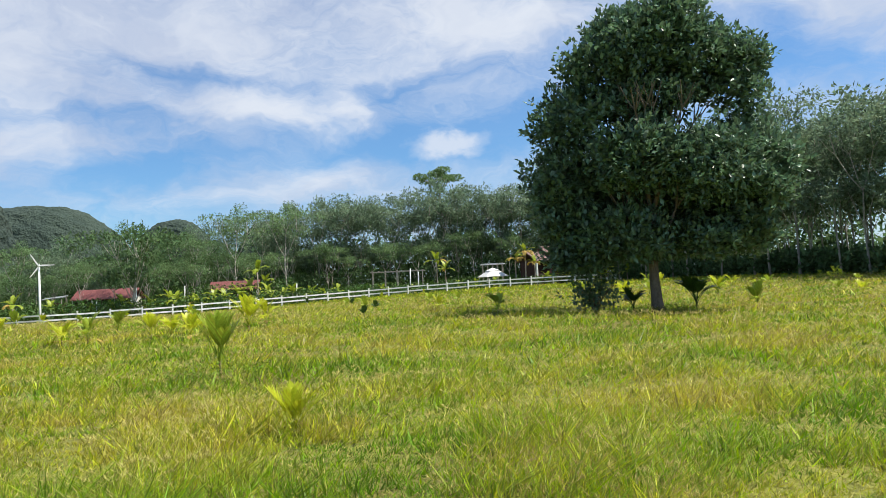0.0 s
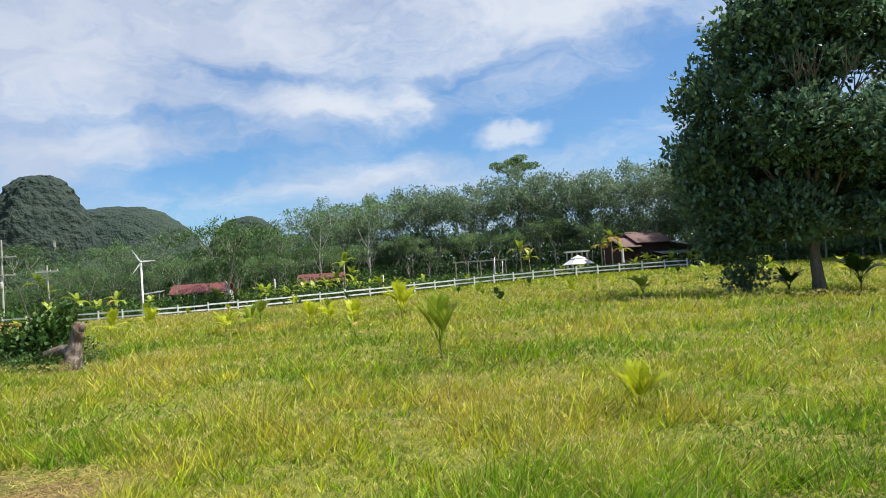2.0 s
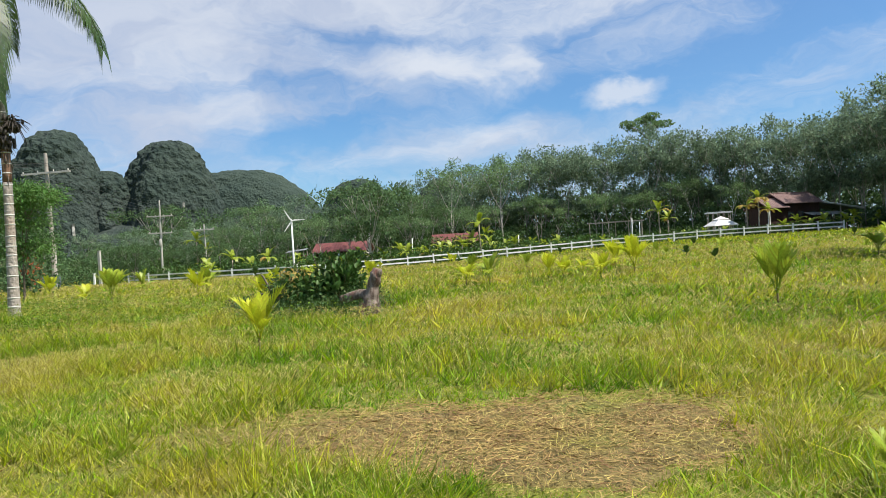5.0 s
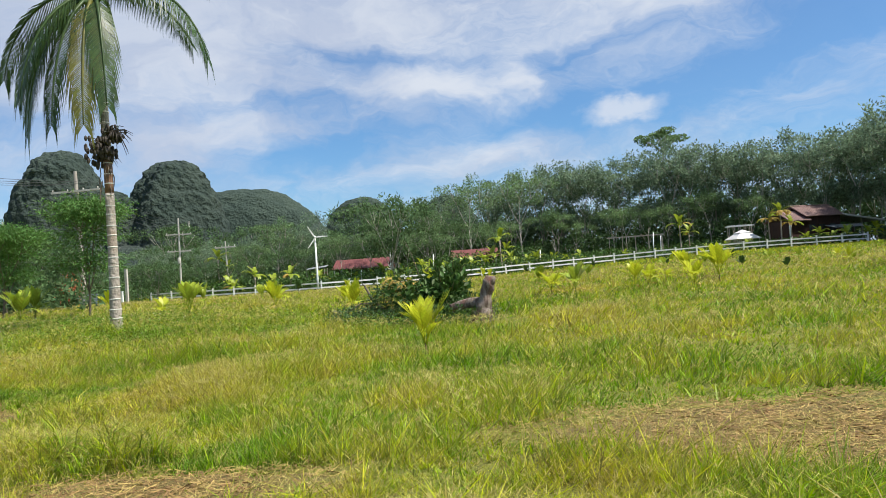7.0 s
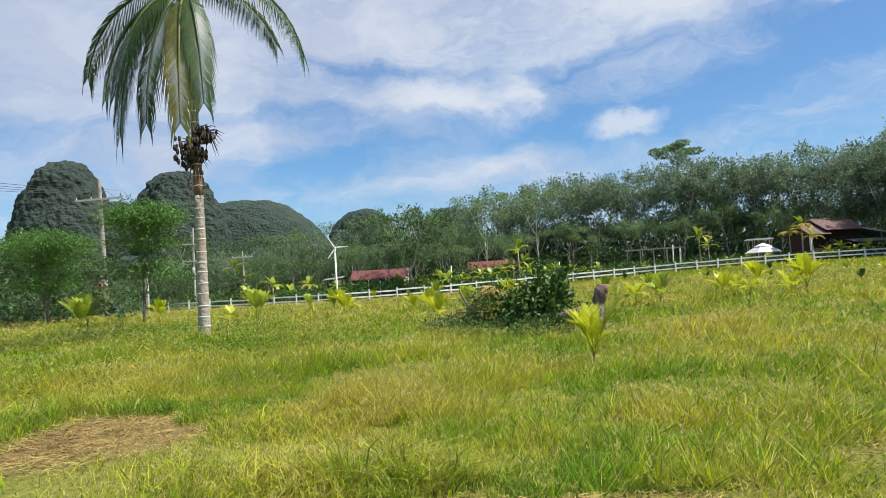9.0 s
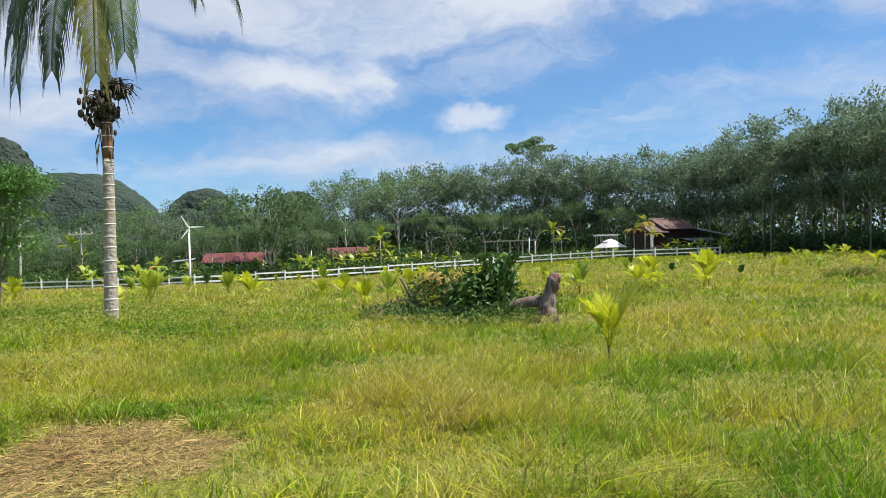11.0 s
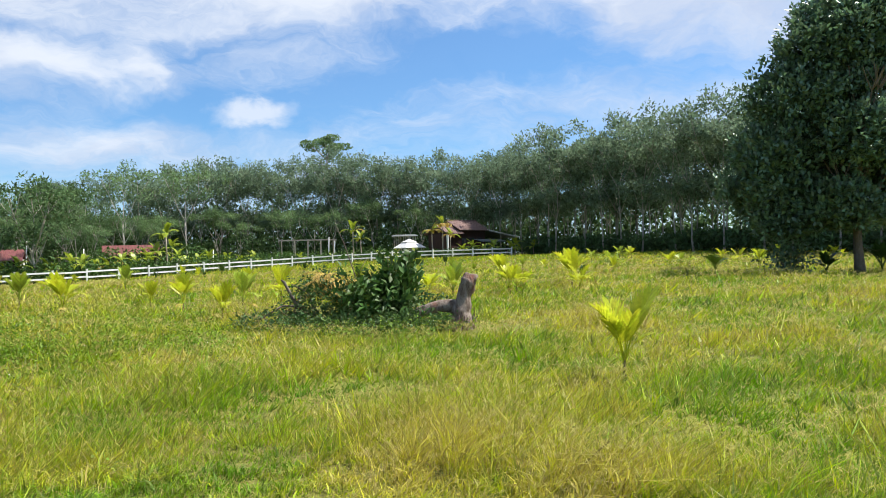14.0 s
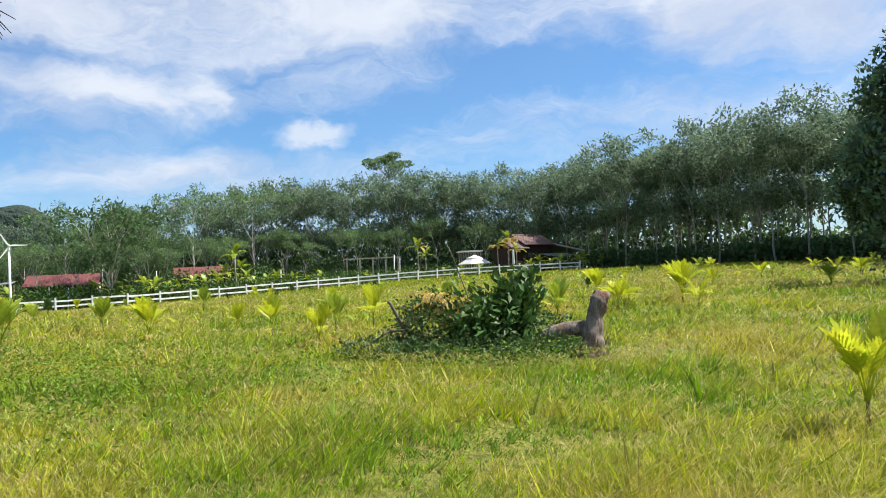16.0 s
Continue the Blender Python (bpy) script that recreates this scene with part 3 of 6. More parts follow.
def arching_stems():
    """Long thin dry stems that bow over the blades."""
    rng = np.random.default_rng(15)
    x, y = scatter(lambda a, b: 85 * np.minimum(1, (3.5 / np.maximum(line_distance(a, b), 0.5)) ** 1.7), rng, yr=(-1.5, 26))
    keep = rng.random(len(x)) < step(0.3, 1.6, line_distance(x, y))
    x, y = x[keep], y[keep]
    n = len(x)
    k = np.maximum(1, (line_distance(x, y) / 3.5) ** 0.8)[:, None]
    az = rng.random(n) * 2 * np.pi
    out = np.stack([np.cos(az), np.sin(az), 0 * az], 1)
    side = np.stack([-np.sin(az), np.cos(az), 0 * az], 1) * 0.0014 * k
    L = ((0.2 + 0.3 * rng.random(n)) * (0.5 + 0.7 * tufts(x, y)))[:, None]
    o = np.stack([x, y, lie(x, y)], 1)
    up = np.array([0, 0, 1.0])
    a = o + up * L * 0.55 + out * L * 0.2
    b = o + up * L * (0.55 + 0.25 * rng.random((n, 1))) + out * L * 0.62
    c = b + out * L * 0.3 - up * L * 0.12 * rng.random((n, 1))
    V = np.stack([o - side, o + side, a, a - side, a + side, b, b - side, b + side, c], 1).reshape(-1, 3)
    tagged(new("dry_grass_stems", tri_mesh("dry_grass_stems", V, np.arange(len(V)).reshape(-1, 3), M_SEED)),
           "long thin straw-coloured stems bowing over the grass", "grass", kind="stuff")


def straw():
    """Flat dry stalks lying on the mown patches."""
    rng = np.random.default_rng(13)
    P = []
    for cx, cy, rx, ry in PATCHES:
        n = int(rx * ry * 3.6 * 1500)
        P.append(np.stack([cx + rng.normal(size=n) * rx * 0.6, cy + rng.normal(size=n) * ry * 0.6], 1))
    P = np.concatenate(P)
    P = P[bare(P[:, 0], P[:, 1]) > rng.random(len(P)) * 0.8]
    n = len(P)
    az = rng.random(n) * 6.28
    L = 0.04 + 0.15 * rng.random(n)
    dr = np.stack([np.cos(az), np.sin(az), 0.22 * rng.normal(size=n)], 1)
    sd = np.stack([-np.sin(az), np.cos(az), 0.5 * rng.normal(size=n)], 1) * 0.0035
    o = np.stack([P[:, 0], P[:, 1], lie(P[:, 0], P[:, 1]) + 0.01 + 0.05 * rng.random(n)], 1)
    a, b = o - dr * L[:, None] / 2, o + dr * L[:, None] / 2
    V = np.stack([a - sd, a + sd, b], 1).reshape(-1, 3)
    tagged(new("dry_cut_grass", tri_mesh("dry_cut_grass", V, np.arange(len(V)).reshape(-1, 3), M_STRAW)),
           "brown dry cut grass lying in mown patches", "straw", kind="stuff")


def weeds():
    """Low broad-leaved weeds round the palm and the mound."""
    rng = np.random.default_rng(14)
    P = []
    for cx, cy, rx, ry, n in [(-19.0, 19.5, 4.5, 3.2, 1300), (-24.0, 21.0, 3.5, 3.0, 900), (-15.8, 17.2, 2.0, 1.4, 160), (-18.5, 15.5, 4.0, 2.0, 350),
                              (0.2, 15.0, 1.2, 0.8, 90), (14.4, 29.4, 2.4, 0.9, 260), (-10.8, 18.0, 1.8, 0.7, 260), (-18.5, 11.5, 2.5, 1.6, 150)]:
        P.append(np.stack([cx + rng.normal(size=n) * rx * 0.6, cy + rng.normal(size=n) * ry * 0.6], 1))
    P = np.concatenate(P)
    n, k = len(P), 7
    X, Y = np.repeat(P[:, 0], k), np.repeat(P[:, 1], k)
    rise = (0.1 + 0.32 * rng.random(n))
    az = rng.random(n * k) * 2 * np.pi
    hgt = np.repeat(rise, k) * rng.random(n * k)
    B = np.stack([X + 0.08 * np.cos(az), Y + 0.08 * np.sin(az), lie(X, Y) + 0.05 + hgt], 1)
    D = np.stack([np.cos(az), np.sin(az), 0.15 + 0.5 * rng.normal(size=n * k)], 1)
    V, F = leaf_arrays(B, D, 0.035 + 0.05 * rng.random(n * k), 0.02 + 0.02 * rng.random(n * k), rng=rng)
    tagged(new("broad_leaf_weeds", tri_mesh("broad_leaf_weeds", V, F, M_WEED)), "low green broad-leaved weeds in the grass", "weeds", kind="stuff")
    m = 700
    i = rng.integers(0, n, m)
    B = np.stack([P[i, 0] + 0.3 * rng.normal(size=m), P[i, 1] + 0.3 * rng.normal(size=m), lie(P[i, 0], P[i, 1]) + 0.25 + 0.15 * rng.random(m)], 1)
    V, F = leaf_arrays(B, rng.normal(size=(m, 3)), 0.016, 0.014, rng=rng)
    tagged(new("white_wild_flowers", tri_mesh("white_wild_flowers", V, F, M_FLOWER)), "tiny white wild flowers among the weeds", "flowers", kind="stuff")


def dry_ground():
    """Ragged bare spots where the grass was mown short."""
    rng = random.Random(6)
    for cx, cy, rx, ry in PATCHES:
        V, F, n = [], [], 48
        for ring in range(1, 9):
            for k in range(n):
                w = 2 * math.pi * k / n
                q = ring / 8 / (1 + 0.16 * math.sin(3 * w + cx) + 0.10 * math.sin(7 * w + 1) + 0.07 * math.sin(13 * w)) * (1 + (rng.uniform(-0.06, 0.06) if ring == 8 else 0))
                x, y = cx + 0.82 * rx * q * math.cos(w), cy + 0.82 * ry * q * math.sin(w)
                V.append((x, y, float(lie(x, y)) + (0.018 + 0.012 * rng.random() if ring < 8 else -0.02)))
        V.append((cx, cy, float(lie(cx, cy)) + 0.025))
        for ring in range(7):
            for k in range(n):
                a, b = ring * n + k, ring * n + (k + 1) % n
                F += [(a, a + n, b + n), (a, b + n, b)]
        F += [(len(V) - 1, k, (k + 1) % n) for k in range(n)]
        tagged(new("ground_patch", tri_mesh("ground_patch", V, F, M_DRYSOIL)), "bare brown patch of mown dry ground", "ground", kind="structure")


dry_ground()
grass()
seed_heads()
arching_stems()
straw()
weeds()


# ---- palms ----
def frond_mesh(name, mat, length, rise, bend, leaflets, leaf_len, leaf_wide, droop, forward=0.9, vee=0.35, seed=0, bare_part=0.25, soon=1.4):
    """A palm frond along +x: a tapering rachis with two rows of narrow leaflets. rise: degrees at the base; bend: degrees lost to the tip."""
    rng = np.random.default_rng(seed)
    steps = 10
    p, pts = Vector((0, 0, 0)), []
    for i in range(steps + 1):
        a = radians(rise - bend * (i / steps) ** soon)
        pts.append(p.copy())
        p = p + Vector((math.cos(a), 0, math.sin(a))) * length / steps
    g = Geo()
    g.tube(pts, [0.016 * length * (1 - 0.85 * i / steps) + 0.002 for i in range(steps + 1)], n=4)
    V, F = np.array(g.v), []
    for f in g.f:
        for k in range(1, len(f) - 1):
            F.append((f[0], f[k], f[k + 1]))
    pairs = [(V, np.array(F))]
    LV, LF, c = [], [], 0
    for side in (-1, 1):
        for j in range(leaflets):
            u = bare_part + (1 - bare_part) * (j + 0.5) / leaflets
            i = min(int(u * steps), steps - 1)
            fr = u * steps - i
            o = pts[i].lerp(pts[i + 1], fr)
            t = (pts[i + 1] - pts[i]).normalized()
            up = Vector((-t.z, 0, t.x))
            prof = (0.55 + 0.45 * math.sin(math.pi * min(1, (u - bare_part) / (1 - bare_part) * 0.9 + 0.2))) * (0.85 + 0.3 * rng.random())
            L = leaf_len * length * prof
            d = (t * forward * (0.8 + 0.4 * u) + Vector((0, side, 0)) * (1.0 - 0.3 * u) + up * vee).normalized()
            w = leaf_wide * length * (0.8 + 0.4 * rng.random())
            across = d.cross(up).normalized()
            mid = o + d * L * 0.5 - Vector((0, 0, droop * L * 0.16))
            tip = o + d * L - Vector((0, 0, droop * L * 0.62)) - d * droop * L * 0.2
            LV += [o - across * w * 0.3, o + across * w * 0.3, mid - across * w * 0.5, mid + across * w * 0.5, tip]
            LF += [(c, c + 1, c + 3), (c, c + 3, c + 2), (c + 2, c + 3, c + 4)]
            c += 5
    pairs.append((np.array([tuple(v) for v in LV]), np.array(LF)))
    V, F = join(pairs)
    return tri_mesh(name, V, F, mat)


SAP_FRONDS, SAP_STEM = {}, None
for tone, mat in (("yellow", M_SAPY), ("green", M_SAPG), ("dark", M_SAPD)):
    SAP_FRONDS[tone] = [
        frond_mesh("frond", mat, 0.95, 84, 20, 9, 0.50, 0.066, 0.08, 1.35, 0.2, 1, 0.40),
        frond_mesh("frond", mat, 0.95, 76, 40, 10, 0.48, 0.062, 0.16, 1.15, 0.3, 2, 0.40),
        frond_mesh("frond", mat, 0.95, 66, 65, 11, 0.45, 0.056, 0.26, 1.0, 0.3, 3, 0.36),
        frond_mesh("frond", mat, 0.85, 55, 95, 12, 0.42, 0.05, 0.38, 0.9, 0.2, 4, 0.3)]
SAP_DRY = frond_mesh("dry_frond", M_DRYFROND, 0.6, 15, 60, 12, 0.34, 0.034, 0.5, 1.0, 0.0, 5)
SAP_STEM = Geo().tube([(0, 0, -0.06), (0.004, 0.002, 0.12), (0.0, 0.0, 0.30), (0, 0, 0.42)], [0.032, 0.025, 0.02, 0.01], 7).mesh("stem", M_STEM, True)
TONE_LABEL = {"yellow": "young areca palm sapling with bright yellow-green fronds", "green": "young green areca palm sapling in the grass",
              "dark": "dark green young palm with shade put into its leaf colour"}


def sapling(x, y, tall, tone="yellow", count=6, spread=1.0, seed=0, dry=0, shape=()):
    rng = random.Random(seed * 31 + int(x * 10) * 7 + int(y * 10))
    s = tall / 1.12
    ob = thing("palm_sapling", Matrix.LocRotScale((x, y, float(lie(x, y))), Euler((0, 0, 0 if shape else rng.random() * 6.28)), (s, s, s)), TONE_LABEL[tone], "palm", "palm saplings in the field")
    part("stem", SAP_STEM, ob)
    for az, k, tilt, size in shape:
        part("frond", SAP_FRONDS[tone][k], ob, m=Matrix.LocRotScale((0, 0, 0.26 if tall > 0.8 else 0.1), Euler((0, radians(tilt), radians(az))), (size, size, size)))
    for i in range(0 if shape else count):
        w = i * 2.4 + rng.uniform(-0.35, 0.35)
        k = 0 if i < 2 else (1 if i < count - 3 else rng.choice((1, 2, 3)))
        if spread > 1.2:
            k = min(3, k + 1)
        size = rng.uniform(0.82, 1.05)
        part("frond", SAP_FRONDS[tone][k], ob, m=Matrix.LocRotScale((0, 0, 0.16 + 0.02 * i), Euler((0, rng.uniform(-0.12, 0.12), w)), (size, size, size)))
    for i in range(dry):
        part("dry_frond", SAP_DRY, ob, "dry brown frond", Matrix.LocRotScale((0, 0, 0.2), Euler((0, 0, rng.random() * 6.28)), (1, 1, 1)))
    return ob


SAPLINGS = [
    (-9.1, 12.25, 0.98, "yellow", 5, 1.0, 0), (2.5, 9.2, 0.66, "yellow", 6, 1.0, 1), (0.15, 15.6, 1.12, "green", 7, 0.9, 0), (-7.3, 25.5, 1.05, "yellow", 8, 1.5, 2),
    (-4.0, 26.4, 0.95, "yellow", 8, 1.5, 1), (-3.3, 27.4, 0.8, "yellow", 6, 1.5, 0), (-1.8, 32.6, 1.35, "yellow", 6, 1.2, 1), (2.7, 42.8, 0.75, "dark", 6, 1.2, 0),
    (2.0, 45.5, 0.7, "green", 5, 1.2, 0), (5.9, 36.3, 0.95, "yellow", 6, 1.1, 0), (8.3, 52.0, 0.95, "green", 6, 1.2, 0), (8.0, 41.6, 0.6, "green", 5, 1.2, 0),
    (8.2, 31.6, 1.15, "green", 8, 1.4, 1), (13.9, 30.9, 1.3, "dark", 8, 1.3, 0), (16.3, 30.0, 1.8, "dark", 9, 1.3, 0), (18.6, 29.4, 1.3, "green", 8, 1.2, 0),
    (25.2, 47.6, 1.4, "yellow", 6, 1.2, 0), (28.1, 36.9, 1.0, "yellow", 7, 1.4, 0), (29.3, 40.9, 1.0, "green", 6, 1.2, 0), (13.3, 46.5, 0.8, "green", 5, 1.2, 0),
    (-20.2, 24.7, 1.45, "green", 7, 1.2, 0), (-21.0, 24.4, 1.0, "yellow", 5, 1.4, 0), (-23.5, 32.1, 1.3, "green", 6, 1.0, 0), (-17.2, 25.4, 1.15, "yellow", 7, 1.0, 1),
    (-14.3, 25.6, 1.1, "yellow", 6, 1.0, 1), (-15.2, 27.3, 0.8, "yellow", 6, 1.2, 0), (-13.4, 22.4, 0.95, "yellow", 5, 1.2, 2), (-12.8, 24.6, 1.1, "green", 6, 1.1, 1),
    (-11.6, 26.3, 1.2, "yellow", 6, 1.0, 0), (-19.0, 29.6, 1.2, "green", 7, 1.1, 0), (-26.8, 24.4, 1.55, "green", 7, 1.0, 0), (-29.5, 28.5, 1.7, "green", 7, 1.0, 0),
    (-28.0, 31.5, 1.2, "yellow", 6, 1.2, 0), (-4.5, 25.8, 1.05, "yellow", 7, 1.2, 1), (-6.5, 25.6, 1.15, "green", 6, 0.9, 2), (-2.8, 24.4, 1.0, "yellow", 7, 1.4, 1),
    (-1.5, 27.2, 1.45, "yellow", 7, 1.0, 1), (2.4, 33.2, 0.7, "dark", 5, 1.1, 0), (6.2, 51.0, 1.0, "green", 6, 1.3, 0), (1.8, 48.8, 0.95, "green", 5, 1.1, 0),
    (-5.8, 36.4, 0.95, "green", 5, 1.2, 0), (-8.0, 32.4, 1.1, "green", 7, 1.0, 0), (-12.2, 31.0, 1.0, "yellow", 6, 1.0, 0), (12.0, 56.0, 0.9, "yellow", 5, 1.3, 0),
    (-2.15, 4.75, 0.5, "green", 6, 1.0, 0), (-31.0, 24.0, 1.6, "green", 6, 1.0, 0), (-22.6, 36.5, 1.0, "green", 6, 1.2, 0), (-17.0, 42.0, 1.2, "green", 6, 0.9, 0), (-25.0, 48.0, 1.0, "dark", 6, 1.2, 0)]
FANS = {0: ((5, 0, 14, 1.12), (25, 1, 0, 0.8), (185, 1, 0, 0.95), (208, 2, -14, 0.85), (155, 1, -6, 0.85), (262, 1, -6, 0.8), (95, 0, 6, 0.9), (325, 2, -6, 0.62)),
        1: ((8, 1, 14, 0.95), (172, 0, 16, 1.0), (92, 0, 2, 0.95), (268, 0, 4, 0.9), (345, 1, 2, 0.95), (200, 1, -4, 0.8), (300, 1, -6, 0.7)),
        2: ((0, 0, 4, 1.0), (180, 0, 8, 1.0), (90, 0, 0, 1.0), (270, 0, 5, 1.0), (20, 0, 13, 0.9), (200, 0, 14, 0.85), (300, 1, 0, 0.8))}
for k, row in enumerate(SAPLINGS):
    sapling(*row[:2], row[2] * (1.0 if k < 3 else 0.88), *row[3:6], seed=k, dry=row[6], shape=FANS.get(k, ()))
far_rng = random.Random(5)
for k in range(34):
    fx, fy = far_rng.uniform(18, 62), far_rng.uniform(46, 74)
    if fx > 0.55 * fy + 14:
        continue
    sapling(fx, fy, far_rng.uniform(0.7, 1.4), far_rng.choice(("yellow", "green", "green")), 5, 1.3, seed=90 + k)
for k in range(16):
    fx, fy = far_rng.uniform(-30, 22), far_rng.uniform(56, 84)
    sapling(fx, fy, far_rng.uniform(0.7, 1.1), far_rng.choice(("yellow", "green", "dark")), 5, 1.2, seed=190 + k)


def areca_palm(x, y):
    """The tall ringed palm with its hanging crown."""
    z = float(lie(x, y))
    ob = thing("areca_palm", pose(x, y, z, 0, -0.6, 0), "tall areca palm with pale ringed trunk and drooping fronds", "palm")
    H = 8.7
    zs = np.linspace(-0.1, H, 40)
    rad = 0.10 + 0.045 * np.exp(-zs / 1.2) + 0.025 * (1 - zs / H)
    bow = 0.06 * np.sin(zs / H * 3.0)
    for name, a, b, mat, label in (("lower_trunk", 0, 18, M_PALMTRUNK, "pale grey ringed lower trunk"), ("middle_trunk", 17, 22, M_TRUNKBR, "brown bare band of trunk"),
                                   ("upper_trunk", 21, 40, M_TRUNKGR, "grey-green upper trunk")):
        grow = 0.001 if name == "middle_trunk" else 0.0
        part(name, Geo().tube([(bow[i], 0, zs[i]) for i in range(a, b)], [rad[i] + grow for i in range(a, b)], 14).mesh(name, mat, True), ob, label)
    level = 0.35
    k = 0
    while level < 7.2:
        r = float(np.interp(level, zs, rad)) + 0.006
        b = float(np.interp(level, zs, bow))
        g = Geo().tube([(b, 0, level - 0.018), (b, 0, level - 0.008), (b, 0, level + 0.008), (b, 0, level + 0.018)], [r - 0.008, r + 0.004, r + 0.004, r - 0.008], 14)
        part("ring_scar", g.mesh("ring_scar", M_RING, True), ob)
        level += 0.24 + 0.1 * ((k * 7) % 5) / 5
        k += 1
    part("crownshaft", Geo().tube([(0, 0, H - 0.9), (0.01, 0, H - 0.5), (0.01, 0, H + 0.2), (0, 0, H + 0.9)], [0.115, 0.15, 0.12, 0.05], 12).mesh("crownshaft", M_SHAFT, True), ob, "green crownshaft")
    fronds = [(2, 44, 130, 4.5, 0.6), (178, 46, 130, 4.3, 0.6), (-152, 8, 95, 4.2, 0.3), (-128, -4, 84, 4.6, 0.3), (-104, -12, 76, 4.2, 0.3), (-72, -12, 76, 4.3, 0.3), (-52, 0, 88, 3.9, 0.3),
              (-165, 25, 112, 3.9, 0.4), (-118, 12, 96, 4.0, 0.35), (58, 62, 130, 3.6, 0.6), (122, 62, 130, 3.6, 0.6), (28, 72, 110, 3.4, 0.7), (205, 72, 110, 3.4, 0.7)]
    for i, (az, rise, bend, ln, soon) in enumerate(fronds):
        data = frond_mesh("frond", M_FRONDY if i == 5 else M_FROND, ln, rise, bend, 68, 0.19, 0.0082, 1.7, 0.55, 0.1, 20 + i, 0.14, soon)
        part("frond", data, ob, "yellowing hanging frond" if i == 5 else "", pose(0, 0, H + 0.25, 0, 0, az))
    # two tattered bunches of dark nuts with dry twigs
    rng = random.Random(3)
    for c, n, r in (((0.0, -0.12, 4.95), 150, 0.26), ((0.42, -0.1, 5.3), 34, 0.13)):
        g = Geo()
        for _ in range(n):
            p = Vector(c) + Vector((rng.gauss(0, r * 0.75), rng.gauss(0, r * 0.6), rng.gauss(-0.05, r * 0.7)))
            g.ball(p, rng.uniform(0.035, 0.06), 6, 4, 1.7)
        for _ in range(26):
            a = rng.uniform(0, 6.28)
            e = Vector(c) + Vector((math.cos(a) * 0.5, math.sin(a) * 0.5, rng.uniform(-0.75, 0.35))) * rng.uniform(0.5, 1.0)
            g.tube([(0, 0, c[2] + 0.1), (Vector(c) + e) / 2 + Vector((0, 0, 0.12)), e], [0.02, 0.012, 0.005], 4)
        tagged(part("nut_bunch", g.mesh("nut_bunch", M_NUT), ob, "dark dried bunch of nuts"), kind="stuff")
    g = Geo()
    for _ in range(14):
        a = rng.uniform(0, 6.28)
        o = Vector((math.cos(a) * 0.13, math.sin(a) * 0.13, rng.uniform(3.9, 4.6)))
        g.tube([o, o + Vector((math.cos(a) * 0.06, math.sin(a) * 0.06, -0.2)), o + Vector((math.cos(a) * 0.05, math.sin(a) * 0.05, -0.45))], [0.012, 0.014, 0.004], 4)
    part("dry_twig_tuft", g.mesh("dry_twig_tuft", M_DEAD), ob, "withered twigs on the trunk")
    return ob


areca_palm(-18.75, 18.2)


# ---- trees ----
def limbs(g, rng, base, lean, tall, thick, forks, reach, levels=2, n=7):
    """A tapering trunk with forking limbs; returns the ends."""
    ends = []
    pts = [Vector(base)]
    d = Vector(lean).normalized()
    for i in range(5):
        pts.append(pts[-1] + (d + Vector((rng.gauss(0, 0.05), rng.gauss(0, 0.05), 0))).normalized() * tall / 5)
    g.tube(pts, [thick * (1.25 if i == 0 else 1 - 0.1 * i) for i in range(6)], n)
    stack = [(pts[-1], d, thick * 0.55, reach, levels)]
    stack.append((pts[3], d, thick * 0.4, reach * 0.8, levels - 1))
    while stack:
        p, d, r, ln, lv = stack.pop()
        for k in range(forks):
            a = 6.28 * (k + rng.random() * 0.7) / forks
            o = Vector((math.cos(a), math.sin(a), 0)) * rng.uniform(0.45, 0.95)
            e = (d + o + Vector((0, 0, 0.35))).normalized()
            m = p + e * ln * 0.5 + Vector((0, 0, -0.03 * ln))
            q = p + e * ln + Vector((0, 0, 0.12 * ln))
            g.tube([p, m, q], [r, r * 0.72, r * 0.45], 5, cap=False)
            ends.append(q)
            if lv > 1:
                stack.append((q, e, r * 0.5, ln * 0.62, lv - 1))
    return ends


